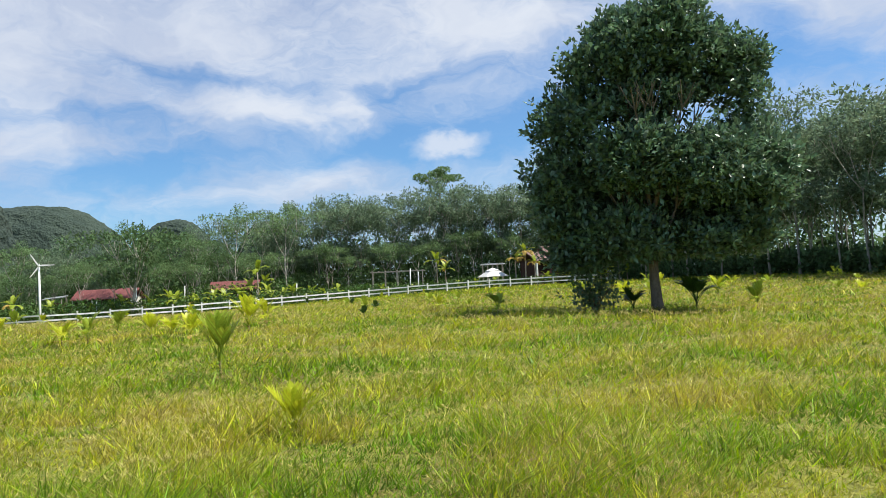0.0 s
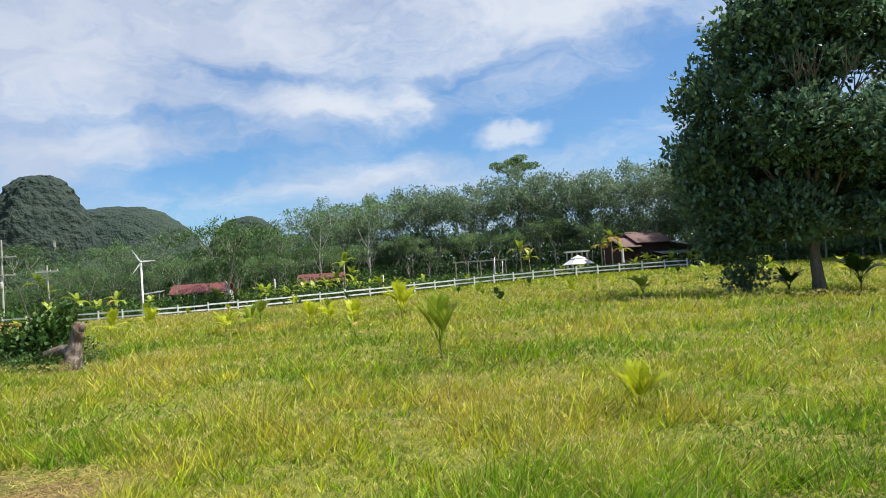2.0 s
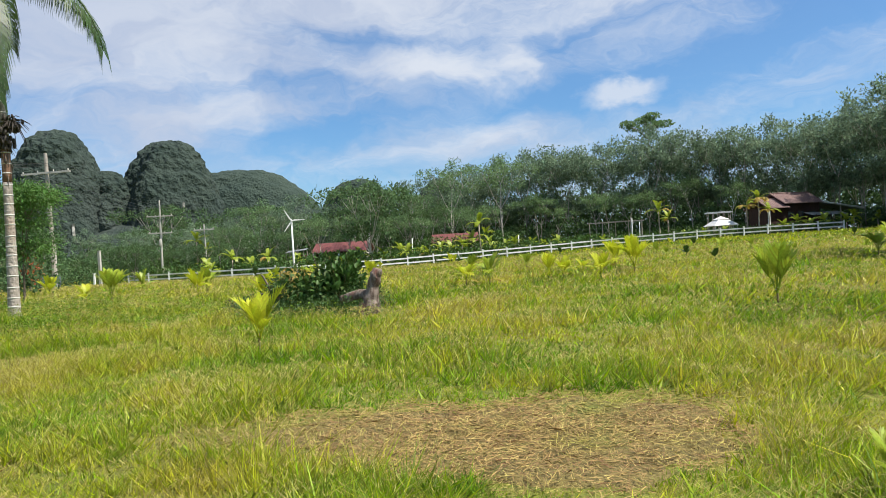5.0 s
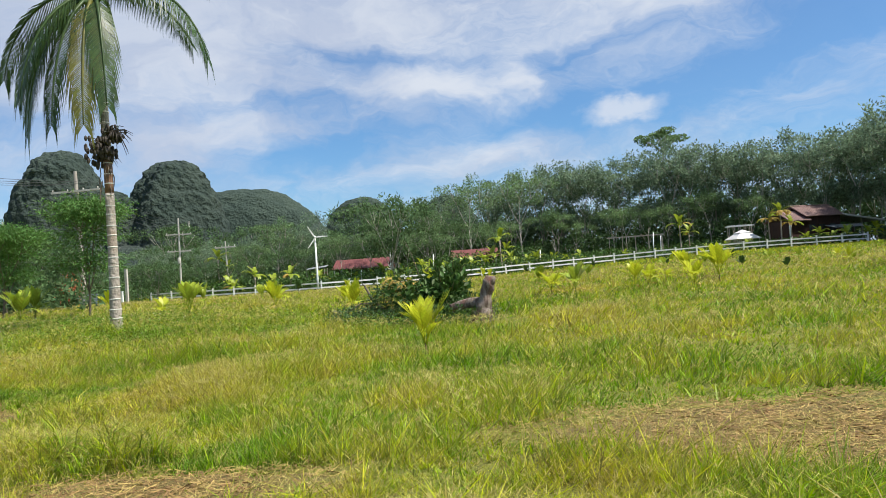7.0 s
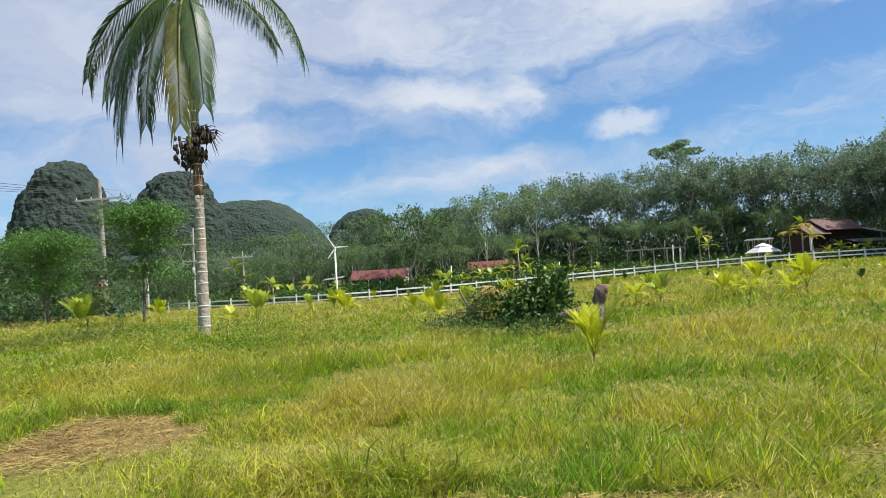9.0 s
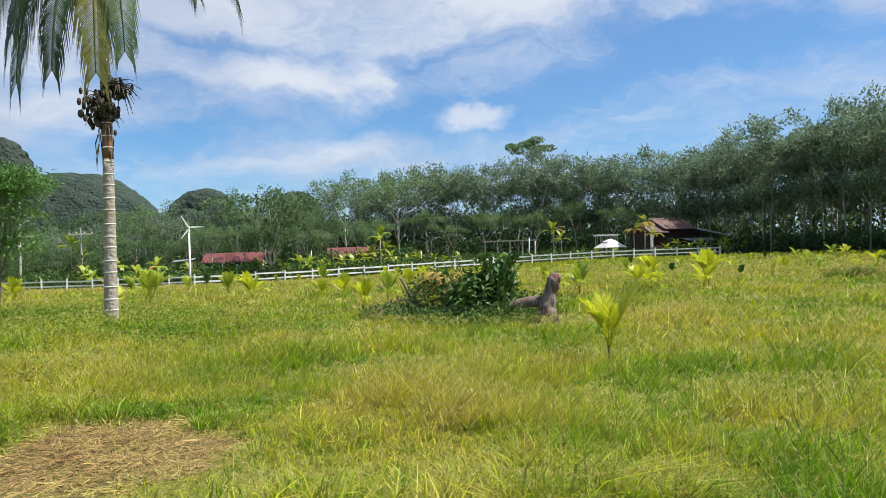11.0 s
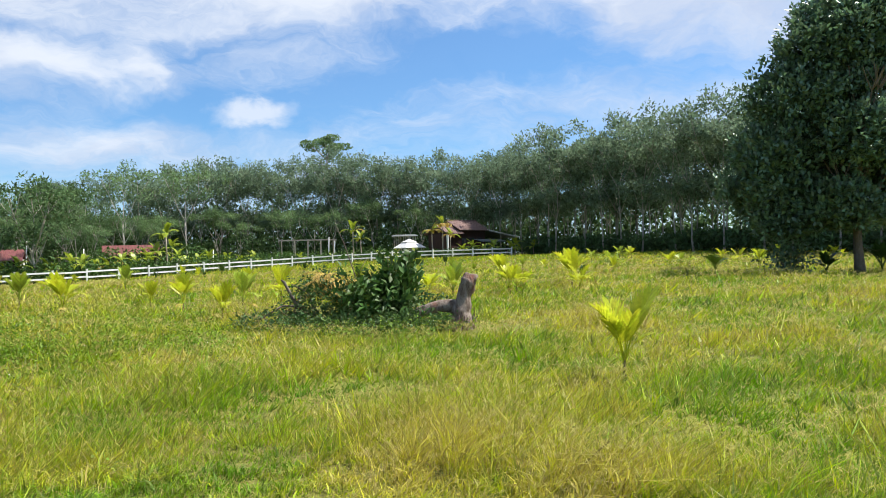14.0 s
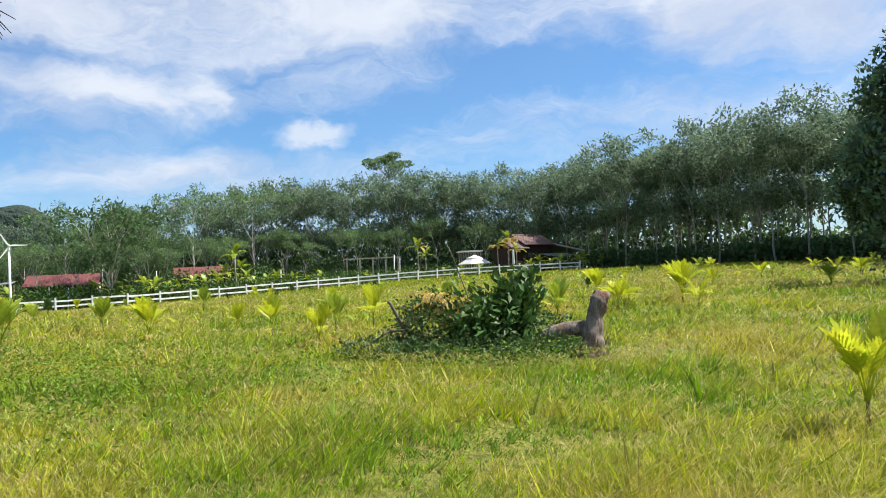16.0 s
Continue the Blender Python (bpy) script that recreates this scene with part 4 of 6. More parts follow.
def jackfruit_tree(x, y):
    rng, nr = random.Random(4), np.random.default_rng(4)
    ob = thing("jackfruit_tree", pose(x, y, float(lie(x, y))), "large dense dark green broadleaf tree in the field", "tree")
    g = Geo()
    limbs(g, rng, (0, 0, -0.15), (-0.03, 0, 1), 4.0, 0.25, 4, 2.6, 3, 10)
    part("trunk", g.mesh("trunk", M_BARKDK, True), ob)
    c = [(0.3, 0, 13.2), (-1.7, 0.2, 12.2), (2.5, 0, 12.6), (-3.5, 0, 9.8), (3.6, 0.3, 10.8), (-4.0, 0, 6.8), (-0.8, -1.6, 7.6), (2.0, -1.8, 7.0), (4.2, -0.4, 5.9),
         (-3.8, 0, 4.6), (-1.5, -0.5, 4.3), (1.2, 1.2, 5.2), (4.0, 0.4, 8.0), (0, 2.4, 8.0), (-2.4, 2.2, 6.0), (2.6, 2.2, 6.0), (0.3, 0, 10.6), (-1.9, -1.2, 9.7), (5.4, 0, 7.3), (-2.9, -0.6, 3.3),
         (3.6, 0, 4.4), (-0.4, 1.2, 14.4), (1.2, -0.5, 14.6), (-3.6, 0, 3.0), (-1.2, -1.2, 3.3), (2.2, -0.8, 3.5), (4.3, 0, 3.6), (0.4, 1.4, 3.4), (4.2, 0, 12.3)]
    r = [(2.6, 2.4, 2.2), (2.3, 2.2, 1.9), (2.3, 2.2, 1.9), (2.0, 2.2, 1.9), (1.9, 2.0, 1.6), (2.1, 2.2, 1.8), (2.5, 2.0, 2.0), (2.4, 2.0, 1.9), (2.2, 2.0, 1.5),
         (1.9, 2.0, 1.3), (2.2, 2.2, 1.2), (2.2, 2.0, 1.6), (2.2, 2.2, 1.6), (2.4, 2.0, 2.2), (2.2, 2.0, 1.8), (2.2, 2.0, 1.8), (2.2, 2.0, 1.2), (1.7, 1.6, 1.1), (1.4, 1.6, 1.3), (1.5, 1.5, 0.9),
         (1.7, 1.6, 1.1), (1.9, 1.8, 1.3), (1.8, 1.7, 1.3), (1.5, 1.5, 0.9), (1.6, 1.5, 0.8), (1.6, 1.5, 0.9), (1.4, 1.5, 0.9), (1.7, 1.6, 0.8), (1.5, 1.5, 1.4)]
    c = np.array(c + [(-3.2, 3.4, 5.2), (-2.2, 4.0, 4.0), (-3.4, 2.6, 7.4)]) * [0.95, 0.75, 0.835]
    c[:, 1] += np.where(c[:, 0] < 0, c[:, 0] * -0.38, 0.0)
    c[:, 0] *= np.where(c[:, 0] < 0, 0.86, 1.03)
    r += [(1.8, 1.8, 1.6), (1.6, 1.6, 1.3), (1.5, 1.5, 1.4)]
    P, D = blobs(c, np.array(r) * [0.86, 0.82, 0.78], 12500, nr, 0.4)
    # the two holes through which the sky shows
    hole = (np.abs(P[:, 2] - 8.35) < 0.4 + 0.15 * nr.random(len(P))) & (np.abs(P[:, 0] - 2.7) < 1.0) | (np.abs(P[:, 2] - 7.75) < 0.28) & (np.abs(P[:, 0] + 1.5) < 0.65)
    P, D = P[~hole], D[~hole]
    k = 7
    B = np.repeat(P, k, 0) + nr.normal(size=(len(P) * k, 3)) * 0.10
    T = np.repeat(D, k, 0) * 0.55 + nr.normal(size=(len(P) * k, 3)) * 0.75 + [0, 0, 0.45]
    V, F = leaf_arrays(B, T, 0.2 + 0.14 * nr.random(len(B)), 0.12 + 0.06 * nr.random(len(B)), rng=nr)
    part("crown", tri_mesh("crown", V, F, M_JACK), ob, "dense crown of large glossy dark leaves")
    return ob


jackfruit_tree(14.5, 29.6)


def crown_tree_parts(seed, tall, bole, wide, leaves, leaf, mat, slender=0.13, forks=3, airy=0.5, crown_low=0.42):
    """Meshes of a trunk with limbs and of an uneven leafy crown."""
    rng, nr = random.Random(seed), np.random.default_rng(seed)
    g = Geo()
    ends = limbs(g, rng, (0, 0, -0.2), (rng.gauss(0, 0.04), rng.gauss(0, 0.04), 1), bole, slender, forks, (tall - bole) * 0.42, 2, 6)
    trunk = g.mesh("trunk", M_BARK, True)
    c, r = [], []
    for e in ends:
        if e.z < tall * crown_low:
            continue
        c.append((e.x * wide / 3.0, e.y * wide / 3.0, min(e.z, tall - 1.0)))
        s = rng.uniform(0.6, 1.2) * wide * 0.25
        r.append((s, s, s * rng.uniform(0.55, 0.9)))
    for _ in range(14):
        a = rng.uniform(0, 6.28)
        q = rng.uniform(0.1, 0.5) * wide
        c.append((math.cos(a) * q, math.sin(a) * q, rng.uniform(tall * (crown_low + 0.08), tall * 0.93)))
        s = rng.uniform(0.6, 1.2) * wide * 0.22
        r.append((s, s, s * 0.8))
    P, D = blobs(c, r, leaves, nr, airy)
    T = D * 0.6 + nr.normal(size=(len(P), 3)) * 0.8 + [0, 0, 0.1]
    V, F = leaf_arrays(P, T, leaf * (0.7 + 0.6 * nr.random(len(P))), leaf * 0.5 * (0.7 + 0.6 * nr.random(len(P))), rng=nr, simple=True)
    return trunk, tri_mesh("crown", V, F, mat)


RUBBER = [crown_tree_parts(40 + i, 17.5 + 1.5 * (i % 3), 8.0 + (i % 2), 5.8 + 0.5 * (i % 3), 2650, 0.52, M_RUBBER if i % 2 else M_RUBBER_DK, 0.14, 3, 0.15, 0.27) for i in range(6)]
THIN = [crown_tree_parts(60 + i, 15 + 2 * i, 6.5 + i, 4.8, 1700, 0.44, M_THIN, 0.17, 3, 0.4, 0.55) for i in range(3)]
BROAD = [crown_tree_parts(70 + i, 11 + 2 * i, 3.5, 5.6, 3000, 0.5, M_BROAD, 0.2, 4, 0.45, 0.28) for i in range(3)]


def place_tree(kit, x, y, turn, size, name, label, group, zsize=None):
    trunk, crown = kit
    ob = thing(name, Matrix.LocRotScale((x, y, float(lie(x, y)) - 0.1), Euler((0, 0, turn)), (size, size, zsize or size)), label, "tree", group)
    part("trunk", trunk, ob)
    part("crown", crown, ob)
    return ob


def along(line, gap, rng, jitter=0.6):
    """Points at even gaps along a line, a little off it."""
    for (ax, ay), (bx, by) in zip(line, line[1:]):
        n = max(1, int(math.hypot(bx - ax, by - ay) / gap))
        for i in range(n):
            k = (i + rng.random() * 0.3) / n
            yield ax + (bx - ax) * k + rng.gauss(0, jitter), ay + (by - ay) * k + rng.gauss(0, jitter)


tr = random.Random(21)
PLANTED = "pale-trunked rubber tree in the plantation"
for row in range(4):
    o = row * 5.5
    for x, y in along([(63 + o, 44), (53 + o, 66), (47 + o, 98), (44 + o * 0.8, 126 + o * 0.5), (36 + o * 0.5, 142 + o)], 4.6 if row < 3 else 5.5, tr):
        place_tree(tr.choice(RUBBER), x, y, tr.random() * 6.28, tr.uniform(1.03, 1.14) * (0.87 + 0.13 * min(1.0, (y - 44) / 60)), "rubber_tree", PLANTED, "rubber plantation")
for row in range(3):
    o = row * 6
    for x, y in along([(36, 143 + o), (14, 153 + o), (-12, 160 + o), (-28, 156 + o)], 4.6 if row < 2 else 6, tr):
        place_tree(tr.choice(RUBBER), x, y, tr.random() * 6.28, tr.uniform(1.07, 1.2), "rubber_tree", PLANTED, "rubber plantation")
for row in range(3):
    o = row * 7
    for x, y in along([(-28, 140 + o), (-48, 136 + o), (-75, 128 + o), (-110, 112 + o), (-140, 90 + o)], 5.5, tr, 1.5):
        kit = tr.choice(THIN + RUBBER[:3] if row == 0 else RUBBER[:3] + BROAD)
        place_tree(kit, x, y, tr.random() * 6.28, tr.uniform(0.75, 1.0) * (1.0 if x > -45 else 0.78 if x > -62 else 0.6), "woodland_tree", "tall thin tree at the edge of the wood", "woodland behind the fence")
for x, y in list(along([(30, 139), (10, 146), (-14, 150)], 4.0, tr, 1.5)) + list(along([(-14, 140), (-34, 130), (-56, 122)], 5.0, tr, 2.0)):
    place_tree(tr.choice(THIN), x, y, tr.random() * 6.28, tr.uniform(0.55, 0.8), "woodland_tree", "young pale-trunked tree at the edge of the wood", "woodland behind the fence")
for x, y, size in ((-31.9, 104, 1.12), (-14.5, 128, 1.0), (-24, 133, 1.05)):
    place_tree(BROAD[1] if x == -31.9 else THIN[2], x, y, 1.3, size, "woodland_tree", "dense dark leafy tree behind the red-roofed house" if x == -31.9 else "tall thin tree with an open crown",
               "woodland behind the fence")
for x, y, k, size in ((-60, 66, 0, 0.75), (-68, 72, 1, 0.7), (-76, 78, 0, 0.8), (-52, 60, 0, 0.6), (-84, 90, 2, 0.7), (-92, 84, 1, 0.8), (-70, 100, 0, 0.6), (-62, 92, 1, 0.5),
                      (-100, 100, 2, 0.8), (-58, 104, 0, 0.55), (-50, 110, 1, 0.6), (-46, 46, 0, 0.62), (-55, 50, 1, 0.6), (-64, 54, 0, 0.75)):
    place_tree(BROAD[k], x, y, x * 1.7, size, "garden_tree", "dark green leafy tree behind the field", "trees behind the fence")
for x, y, k, size in ((-36.8, 110.4, 0, 0.62), (-41.5, 109.6, 1, 0.55), (-33.0, 112.0, 2, 0.5), (-45.0, 108.5, 0, 0.5), (-20.5, 118.5, 1, 0.5), (-27.0, 116.0, 0, 0.55)):
    place_tree(THIN[k], x, y, x, size, "woodland_tree", "slender pale-stemmed tree beside the houses", "woodland behind the fence")
for k in range(26):
    x, y = -70 + tr.uniform(-140, 50), 205 + tr.uniform(-15, 110)
    place_tree(tr.choice(BROAD), x, y, tr.random() * 6.28, tr.uniform(1.1, 1.7), "forest_tree", "dark green forest tree before the hills", "forest before the hills")
# leafy slopes on the way to the hills
for k in range(34):
    x = -150 + tr.uniform(-210, 130)
    y = 210 + tr.uniform(-30, 210)
    place_tree(tr.choice(BROAD), x, y, tr.random() * 6.28, tr.uniform(1.0, 1.6), "forest_tree", "dark green forest tree before the hills", "forest before the hills")


def umbrella_tree(x, y):
    nr = np.random.default_rng(9)
    ob = thing("umbrella_tree", pose(x, y, float(lie(x, y))), "tall flat-topped tree above the plantation", "tree")
    g = Geo()
    g.tube([(0, 0, 0), (0.3, 0, 10), (-0.2, 0, 19), (0.1, 0, 23)], [0.4, 0.3, 0.24, 0.18], 8)
    c, r = [], []
    for i in range(9):
        a = i * 0.7
        e = (math.cos(a) * (1.5 + 3.2 * (i % 3) / 2), math.sin(a) * 3.2, 25.5 + 1.1 * ((i * 5) % 4) / 2)
        g.tube([(0.1, 0, 22.5), (e[0] * 0.5, e[1] * 0.5, 24.6), e], [0.13, 0.09, 0.05], 5)
        c.append(e)
        r.append((1.7, 1.7, 0.6))
    part("trunk", g.mesh("trunk", M_BARK, True), ob)
    P, D = blobs(c, r, 2600, nr, 0.4)
    V, F = leaf_arrays(P, D + nr.normal(size=P.shape) * 0.7, 0.5, 0.28, rng=nr)
    part("crown", tri_mesh("crown", V, F, M_THIN), ob, "flat layered crown")


umbrella_tree(15.5, 168)


def feathery_tree(x, y, tall, seed):
    """A small tree with ferny sprays of leaves."""
    nr, rng = np.random.default_rng(seed), random.Random(seed)
    ob = thing("small_feathery_tree", pose(x, y, float(lie(x, y)), 0, 0, seed * 40), "small tree with feathery bright green leaves", "tree", "small trees beside the palm")
    g = Geo()
    ends = limbs(g, rng, (0, 0, -0.1), (0.05, 0, 1), tall * 0.35, 0.06, 4, tall * 0.27, 2, 6)
    part("trunk", g.mesh("trunk", M_BARKDK, True), ob)
    c = [(e.x, e.y, e.z) for e in ends]
    r = [(tall * 0.19, tall * 0.19, tall * 0.09)] * len(c)
    P, D = blobs(c, r, 2300, nr, 0.2)
    k = 5
    B = np.repeat(P, k, 0) + np.repeat(unit(D * [1, 1, 0.2]), k, 0) * np.tile(np.linspace(0, 0.3, k), len(P))[:, None]
    T = np.repeat(D * [1, 1, 0.1], k, 0) + nr.normal(size=B.shape) * 0.7 + [0, 0, -0.25]
    V, F = leaf_arrays(B, T, 0.13 + 0.05 * nr.random(len(B)), 0.05, rng=nr)
    part("crown", tri_mesh("crown", V, F, M_FERNY), ob)


feathery_tree(-27.0, 28.6, 5.9, 1)
feathery_tree(-35.0, 33.0, 5.6, 2)
feathery_tree(-39.0, 38.0, 6.0, 3)


def leafy_stuff(name, label, boxes, leaf, mat, seed):
    """Low growth: leaves heaped along the ground in stretches (x0, y0, x1, y1, width, height, count)."""
    nr = np.random.default_rng(seed)
    B, D = [], []
    for x0, y0, x1, y1, wide, high, n in boxes:
        k = nr.random(n)
        lump = 0.45 + 0.55 * np.abs(np.sin(k * (math.hypot(x1 - x0, y1 - y0)) * 0.6 + 2 * np.sin(k * 17)))
        x = x0 + (x1 - x0) * k + nr.normal(size=n) * wide * 0.4
        y = y0 + (y1 - y0) * k + nr.normal(size=n) * wide * 0.4
        z = lie(x, y) + high * lump * nr.random(n) ** 0.7
        B.append(np.stack([x, y, z], 1))
        D.append(nr.normal(size=(n, 3)) + [0, -0.3, 0.5])
    B, D = np.concatenate(B), np.concatenate(D)
    V, F = leaf_arrays(B, D, leaf * (0.6 + 0.8 * nr.random(len(B))), leaf * 0.5 * (0.6 + 0.8 * nr.random(len(B))), rng=nr, simple=True)
    tagged(new(name, tri_mesh(name, V, F, mat)), label, "shrubs", kind="stuff")


leafy_stuff("plantation_undergrowth", "dark undergrowth along the foot of the plantation", [(66, 42, 56, 64, 4, 2.6, 5000), (56, 64, 49, 98, 4, 2.8, 8000), (49, 98, 45, 128, 4, 3.0, 6000),
            (76, 50, 62, 110, 8, 3.2, 7000), (38, 142, -28, 160, 6, 6.0, 15000), (60, 128, 20, 168, 8, 5.0, 6000)], 0.7, M_BROAD, 31)
leafy_stuff("far_wood", "dim green wood behind the plantation", [(100, 60, 84, 120, 8, 5.0, 4500), (84, 120, 46, 172, 8, 12.0, 6500), (46, 174, -40, 182, 8, 14.0, 11000), (118, 30, 100, 60, 8, 5, 2500),
            (-70, 165, -30, 178, 8, 12, 5000), (-160, 150, -70, 165, 10, 7, 7000)], 1.5, M_BROAD, 34)
leafy_stuff("fence_shrubs", "mixed green shrubs growing behind the white fence", [(-62, 99, -40, 99, 3, 2.2, 4500), (-40, 100, -19, 109, 3, 2.4, 4500), (-19, 109, 0, 117, 3, 2.2, 3000), (-30, 113, -12, 120, 3, 4.2, 4500), (-50, 104, -34, 108, 3, 3.0, 3500),
            (0, 117, 36, 119, 2.5, 1.5, 3600), (-110, 110, -28, 138, 10, 3.6, 9000), (-28, 138, 36, 140, 8, 2.6, 6000)], 0.45, M_SHRUB, 32)
leafy_stuff("left_hedge", "dense green growth behind the palm", [(-48, 44, -36, 40, 3, 2.0, 2500), (-70, 62, -48, 50, 5, 3.5, 6000), (-66, 96, -80, 74, 4, 3.0, 4000), (-120, 100, -66, 96, 6, 4, 5000)], 0.4, M_BROAD, 33)


# ---- garden palms behind the fence ----
GARDEN_FRONDS = [frond_mesh("frond", M_SAPG, 2.0, 60, 95, 16, 0.30, 0.05, 0.5, 0.9, 0.2, 51), frond_mesh("frond", M_SAPG, 2.0, 35, 100, 16, 0.30, 0.05, 0.6, 0.9, 0.1, 52),
                 frond_mesh("frond", M_SAPG, 1.9, 80, 60, 16, 0.30, 0.05, 0.4, 0.9, 0.25, 53)]
GARDEN_DRY = [frond_mesh("frond", M_DRYFROND, 2.0, 40, 110, 16, 0.30, 0.05, 0.7, 0.9, 0.1, 54)]
GARDEN_TRUNK = Geo().tube([(0, 0, -0.1), (0.05, 0, 1.5), (-0.03, 0, 3.0), (0, 0, 4.2)], [0.14, 0.10, 0.09, 0.07], 8).mesh("trunk", M_PALMTRUNK, True)


def garden_palm(x, y, trunk, size=1.0, dry=0, seed=0):
    rng = random.Random(seed)
    ob = thing("garden_palm", Matrix.LocRotScale((x, y, float(lie(x, y))), Euler((0, 0, rng.random() * 6)), (size, size, size)),
               "slender garden palm with dry yellowing fronds" if dry else "bright green garden palm behind the fence", "palm", "garden palms")
    part("trunk", GARDEN_TRUNK, ob, m=Matrix.Diagonal((1, 1, trunk / 4.2, 1)))
    for i in range(9):
        data = GARDEN_DRY[0] if i < dry else GARDEN_FRONDS[i % 3]
        part("frond", data, ob, m=Matrix.LocRotScale((0, 0, trunk - 0.05), Euler((0, 0, i * 2.4 + rng.random())), Vector((1, 1, 1)) * rng.uniform(0.85, 1.1)))


for k, (x, y, trunk, size, dry) in enumerate([
        (11.1, 122, 4.3, 1.15, 1), (12.6, 123, 3.6, 1.0, 1), (-17.2, 116, 4.6, 1.2, 0), (-18.6, 117, 2.8, 1.1, 0), (-15.6, 115, 2.2, 1.0, 0), (25.5, 119, 4.6, 1.15, 5), (24.0, 120, 4.0, 1.1, 6),
        (27.2, 120, 3.6, 1.0, 3), (-46, 100, 2.2, 1.1, 2), (-49, 101, 1.4, 1.0, 0), (-31, 108, 1.6, 1.0, 0), (-28.5, 109, 2.2, 1.0, 0), (-25.5, 110, 1.5, 0.95, 0), (-22.5, 110, 2.0, 1.0, 2),
        (-13, 114, 1.6, 0.9, 0), (-9, 116, 1.4, 0.9, 0), (-5, 118, 1.5, 0.9, 0), (31.5, 121, 1.6, 1.0, 0), (35.5, 121, 1.4, 1.0, 0), (40, 122, 1.8, 1.0, 0), (43, 121, 1.5, 0.9, 0),
        (20, 117.5, 0.6, 0.8, 0), (17, 117.5, 0.7, 0.8, 1), (-59, 104, 5.2, 1.1, 0), (-58, 105, 4.6, 0.9, 0), (-53, 96.5, 1.2, 1.0, 1), (-37, 103, 1.0, 0.9, 0), (2, 119, 1.0, 0.8, 0), (7, 119, 0.8, 0.8, 0), (-33.5, 104, 2.0, 1.0, 0), (-35.5, 106, 1.4, 0.9, 1), (-30, 104.5, 1.2, 0.9, 0), (-26.8, 106, 1.8, 1.0, 0),
        (-24, 107.5, 1.3, 1.0, 1), (-21, 110, 1.7, 1.0, 0), (-19.5, 112, 2.4, 1.0, 0), (-14.5, 112, 1.4, 0.9, 0), (-11.5, 113, 2.0, 0.9, 0), (-7, 115, 1.0, 0.9, 0), (-43, 104, 1.8, 1.0, 0),
        (-51, 99, 2.4, 1.1, 0), (-55.5, 100, 1.6, 1.0, 2), (29.0, 119, 0.9, 0.9, 0), (33.0, 119.5, 1.0, 0.9, 0), (38, 119.5, 1.2, 1.0, 0), (14.5, 118.5, 0.8, 0.8, 0), (-16.5, 118.5, 3.6, 1.0, 0)]):
    garden_palm(x, y, trunk, size, dry, k)


# ---- the mound with stump and shrubs ----
def stump(x, y):
    z = float(lie(x, y))
    ob = thing("tree_stump", pose(x, y, z - 0.1) @ Matrix.Diagonal((0.86, 0.86, 1.1, 1)), "broken weathered brown tree stump with a lying log", "stump")
    rng = random.Random(8)

    def knotty(pts, radii, name, label=""):
        g = Geo()
        g.tube(pts, radii, 24)
        for i, v in enumerate(g.v):
            w = noise.noise(Vector(v) * 5.0) * 0.07 + noise.noise(Vector((v[0] * 22, v[1] * 22, v[2] * 5))) * 0.035
            c = Vector((v[0] - pts[0][0], v[1] - pts[0][1], 0))
            g.v[i] = tuple(Vector(v) + (c.normalized() if c.length > 1e-4 else Vector((0, 0, 1))) * w)
        return part(name, g.mesh(name, M_STUMP, True), ob, label)

    def fine(pts, n):
        pts = [Vector(p) for p in pts]
        return [pts[min(int(k), len(pts) - 2)].lerp(pts[min(int(k), len(pts) - 2) + 1], k - min(int(k), len(pts) - 2)) for k in np.linspace(0, len(pts) - 1, n)]
    knotty(fine([(-0.05, 0, -0.08), (-0.02, 0, 0.12), (0.04, 0.02, 0.45), (0.12, 0.03, 0.78), (0.2, 0.03, 1.0), (0.24, 0.03, 1.14)], 26),
           list(np.interp(np.linspace(0, 5, 26), range(6), (0.36, 0.29, 0.21, 0.165, 0.16, 0.06))), "trunk")
    knotty(fine([(0.18, 0.0, 0.92), (0.27, -0.04, 1.0), (0.35, -0.07, 1.02), (0.39, -0.08, 1.0)], 12), list(np.interp(np.linspace(0, 3, 12), range(4), (0.10, 0.12, 0.11, 0.085))), "broken_branch", "sawn-off knob")
    for a, ln, r in ((3.3, 0.55, 0.09), (4.2, 0.5, 0.08), (5.3, 0.42, 0.07), (0.5, 0.4, 0.07), (2.2, 0.5, 0.08)):
        o = Vector((math.cos(a), math.sin(a), 0))
        knotty(fine([o * 0.1 + Vector((0, 0, 0.22)), o * ln * 0.6 + Vector((0, 0, 0.10)), o * ln + Vector((0, 0, -0.06))], 10), list(np.linspace(r * 1.2, r * 0.5, 10)), "root")
    knotty(fine([(-0.05, 0.2, 0.52), (-0.45, 0.28, 0.54), (-1.0, 0.36, 0.42)], 14), list(np.linspace(0.13, 0.10, 14)), "lying_log")
    g = Geo()
    for _ in range(40):
        a = rng.uniform(3.0, 6.2)
        o = Vector((math.cos(a) * 0.26, math.sin(a) * 0.26, rng.uniform(0.05, 0.35)))
        g.tube([o, o + Vector((math.cos(a) * 0.06, math.sin(a) * 0.06, rng.uniform(-0.12, 0.1))), o + Vector((math.cos(a) * 0.1, math.sin(a) * 0.1, rng.uniform(-0.25, -0.05)))], [0.014, 0.012, 0.004], 4)
    tagged(part("splinters", g.mesh("splinters", M_STUMP), ob, "pale splintered roots"), kind="stuff")


stump(-8.86, 18.6)


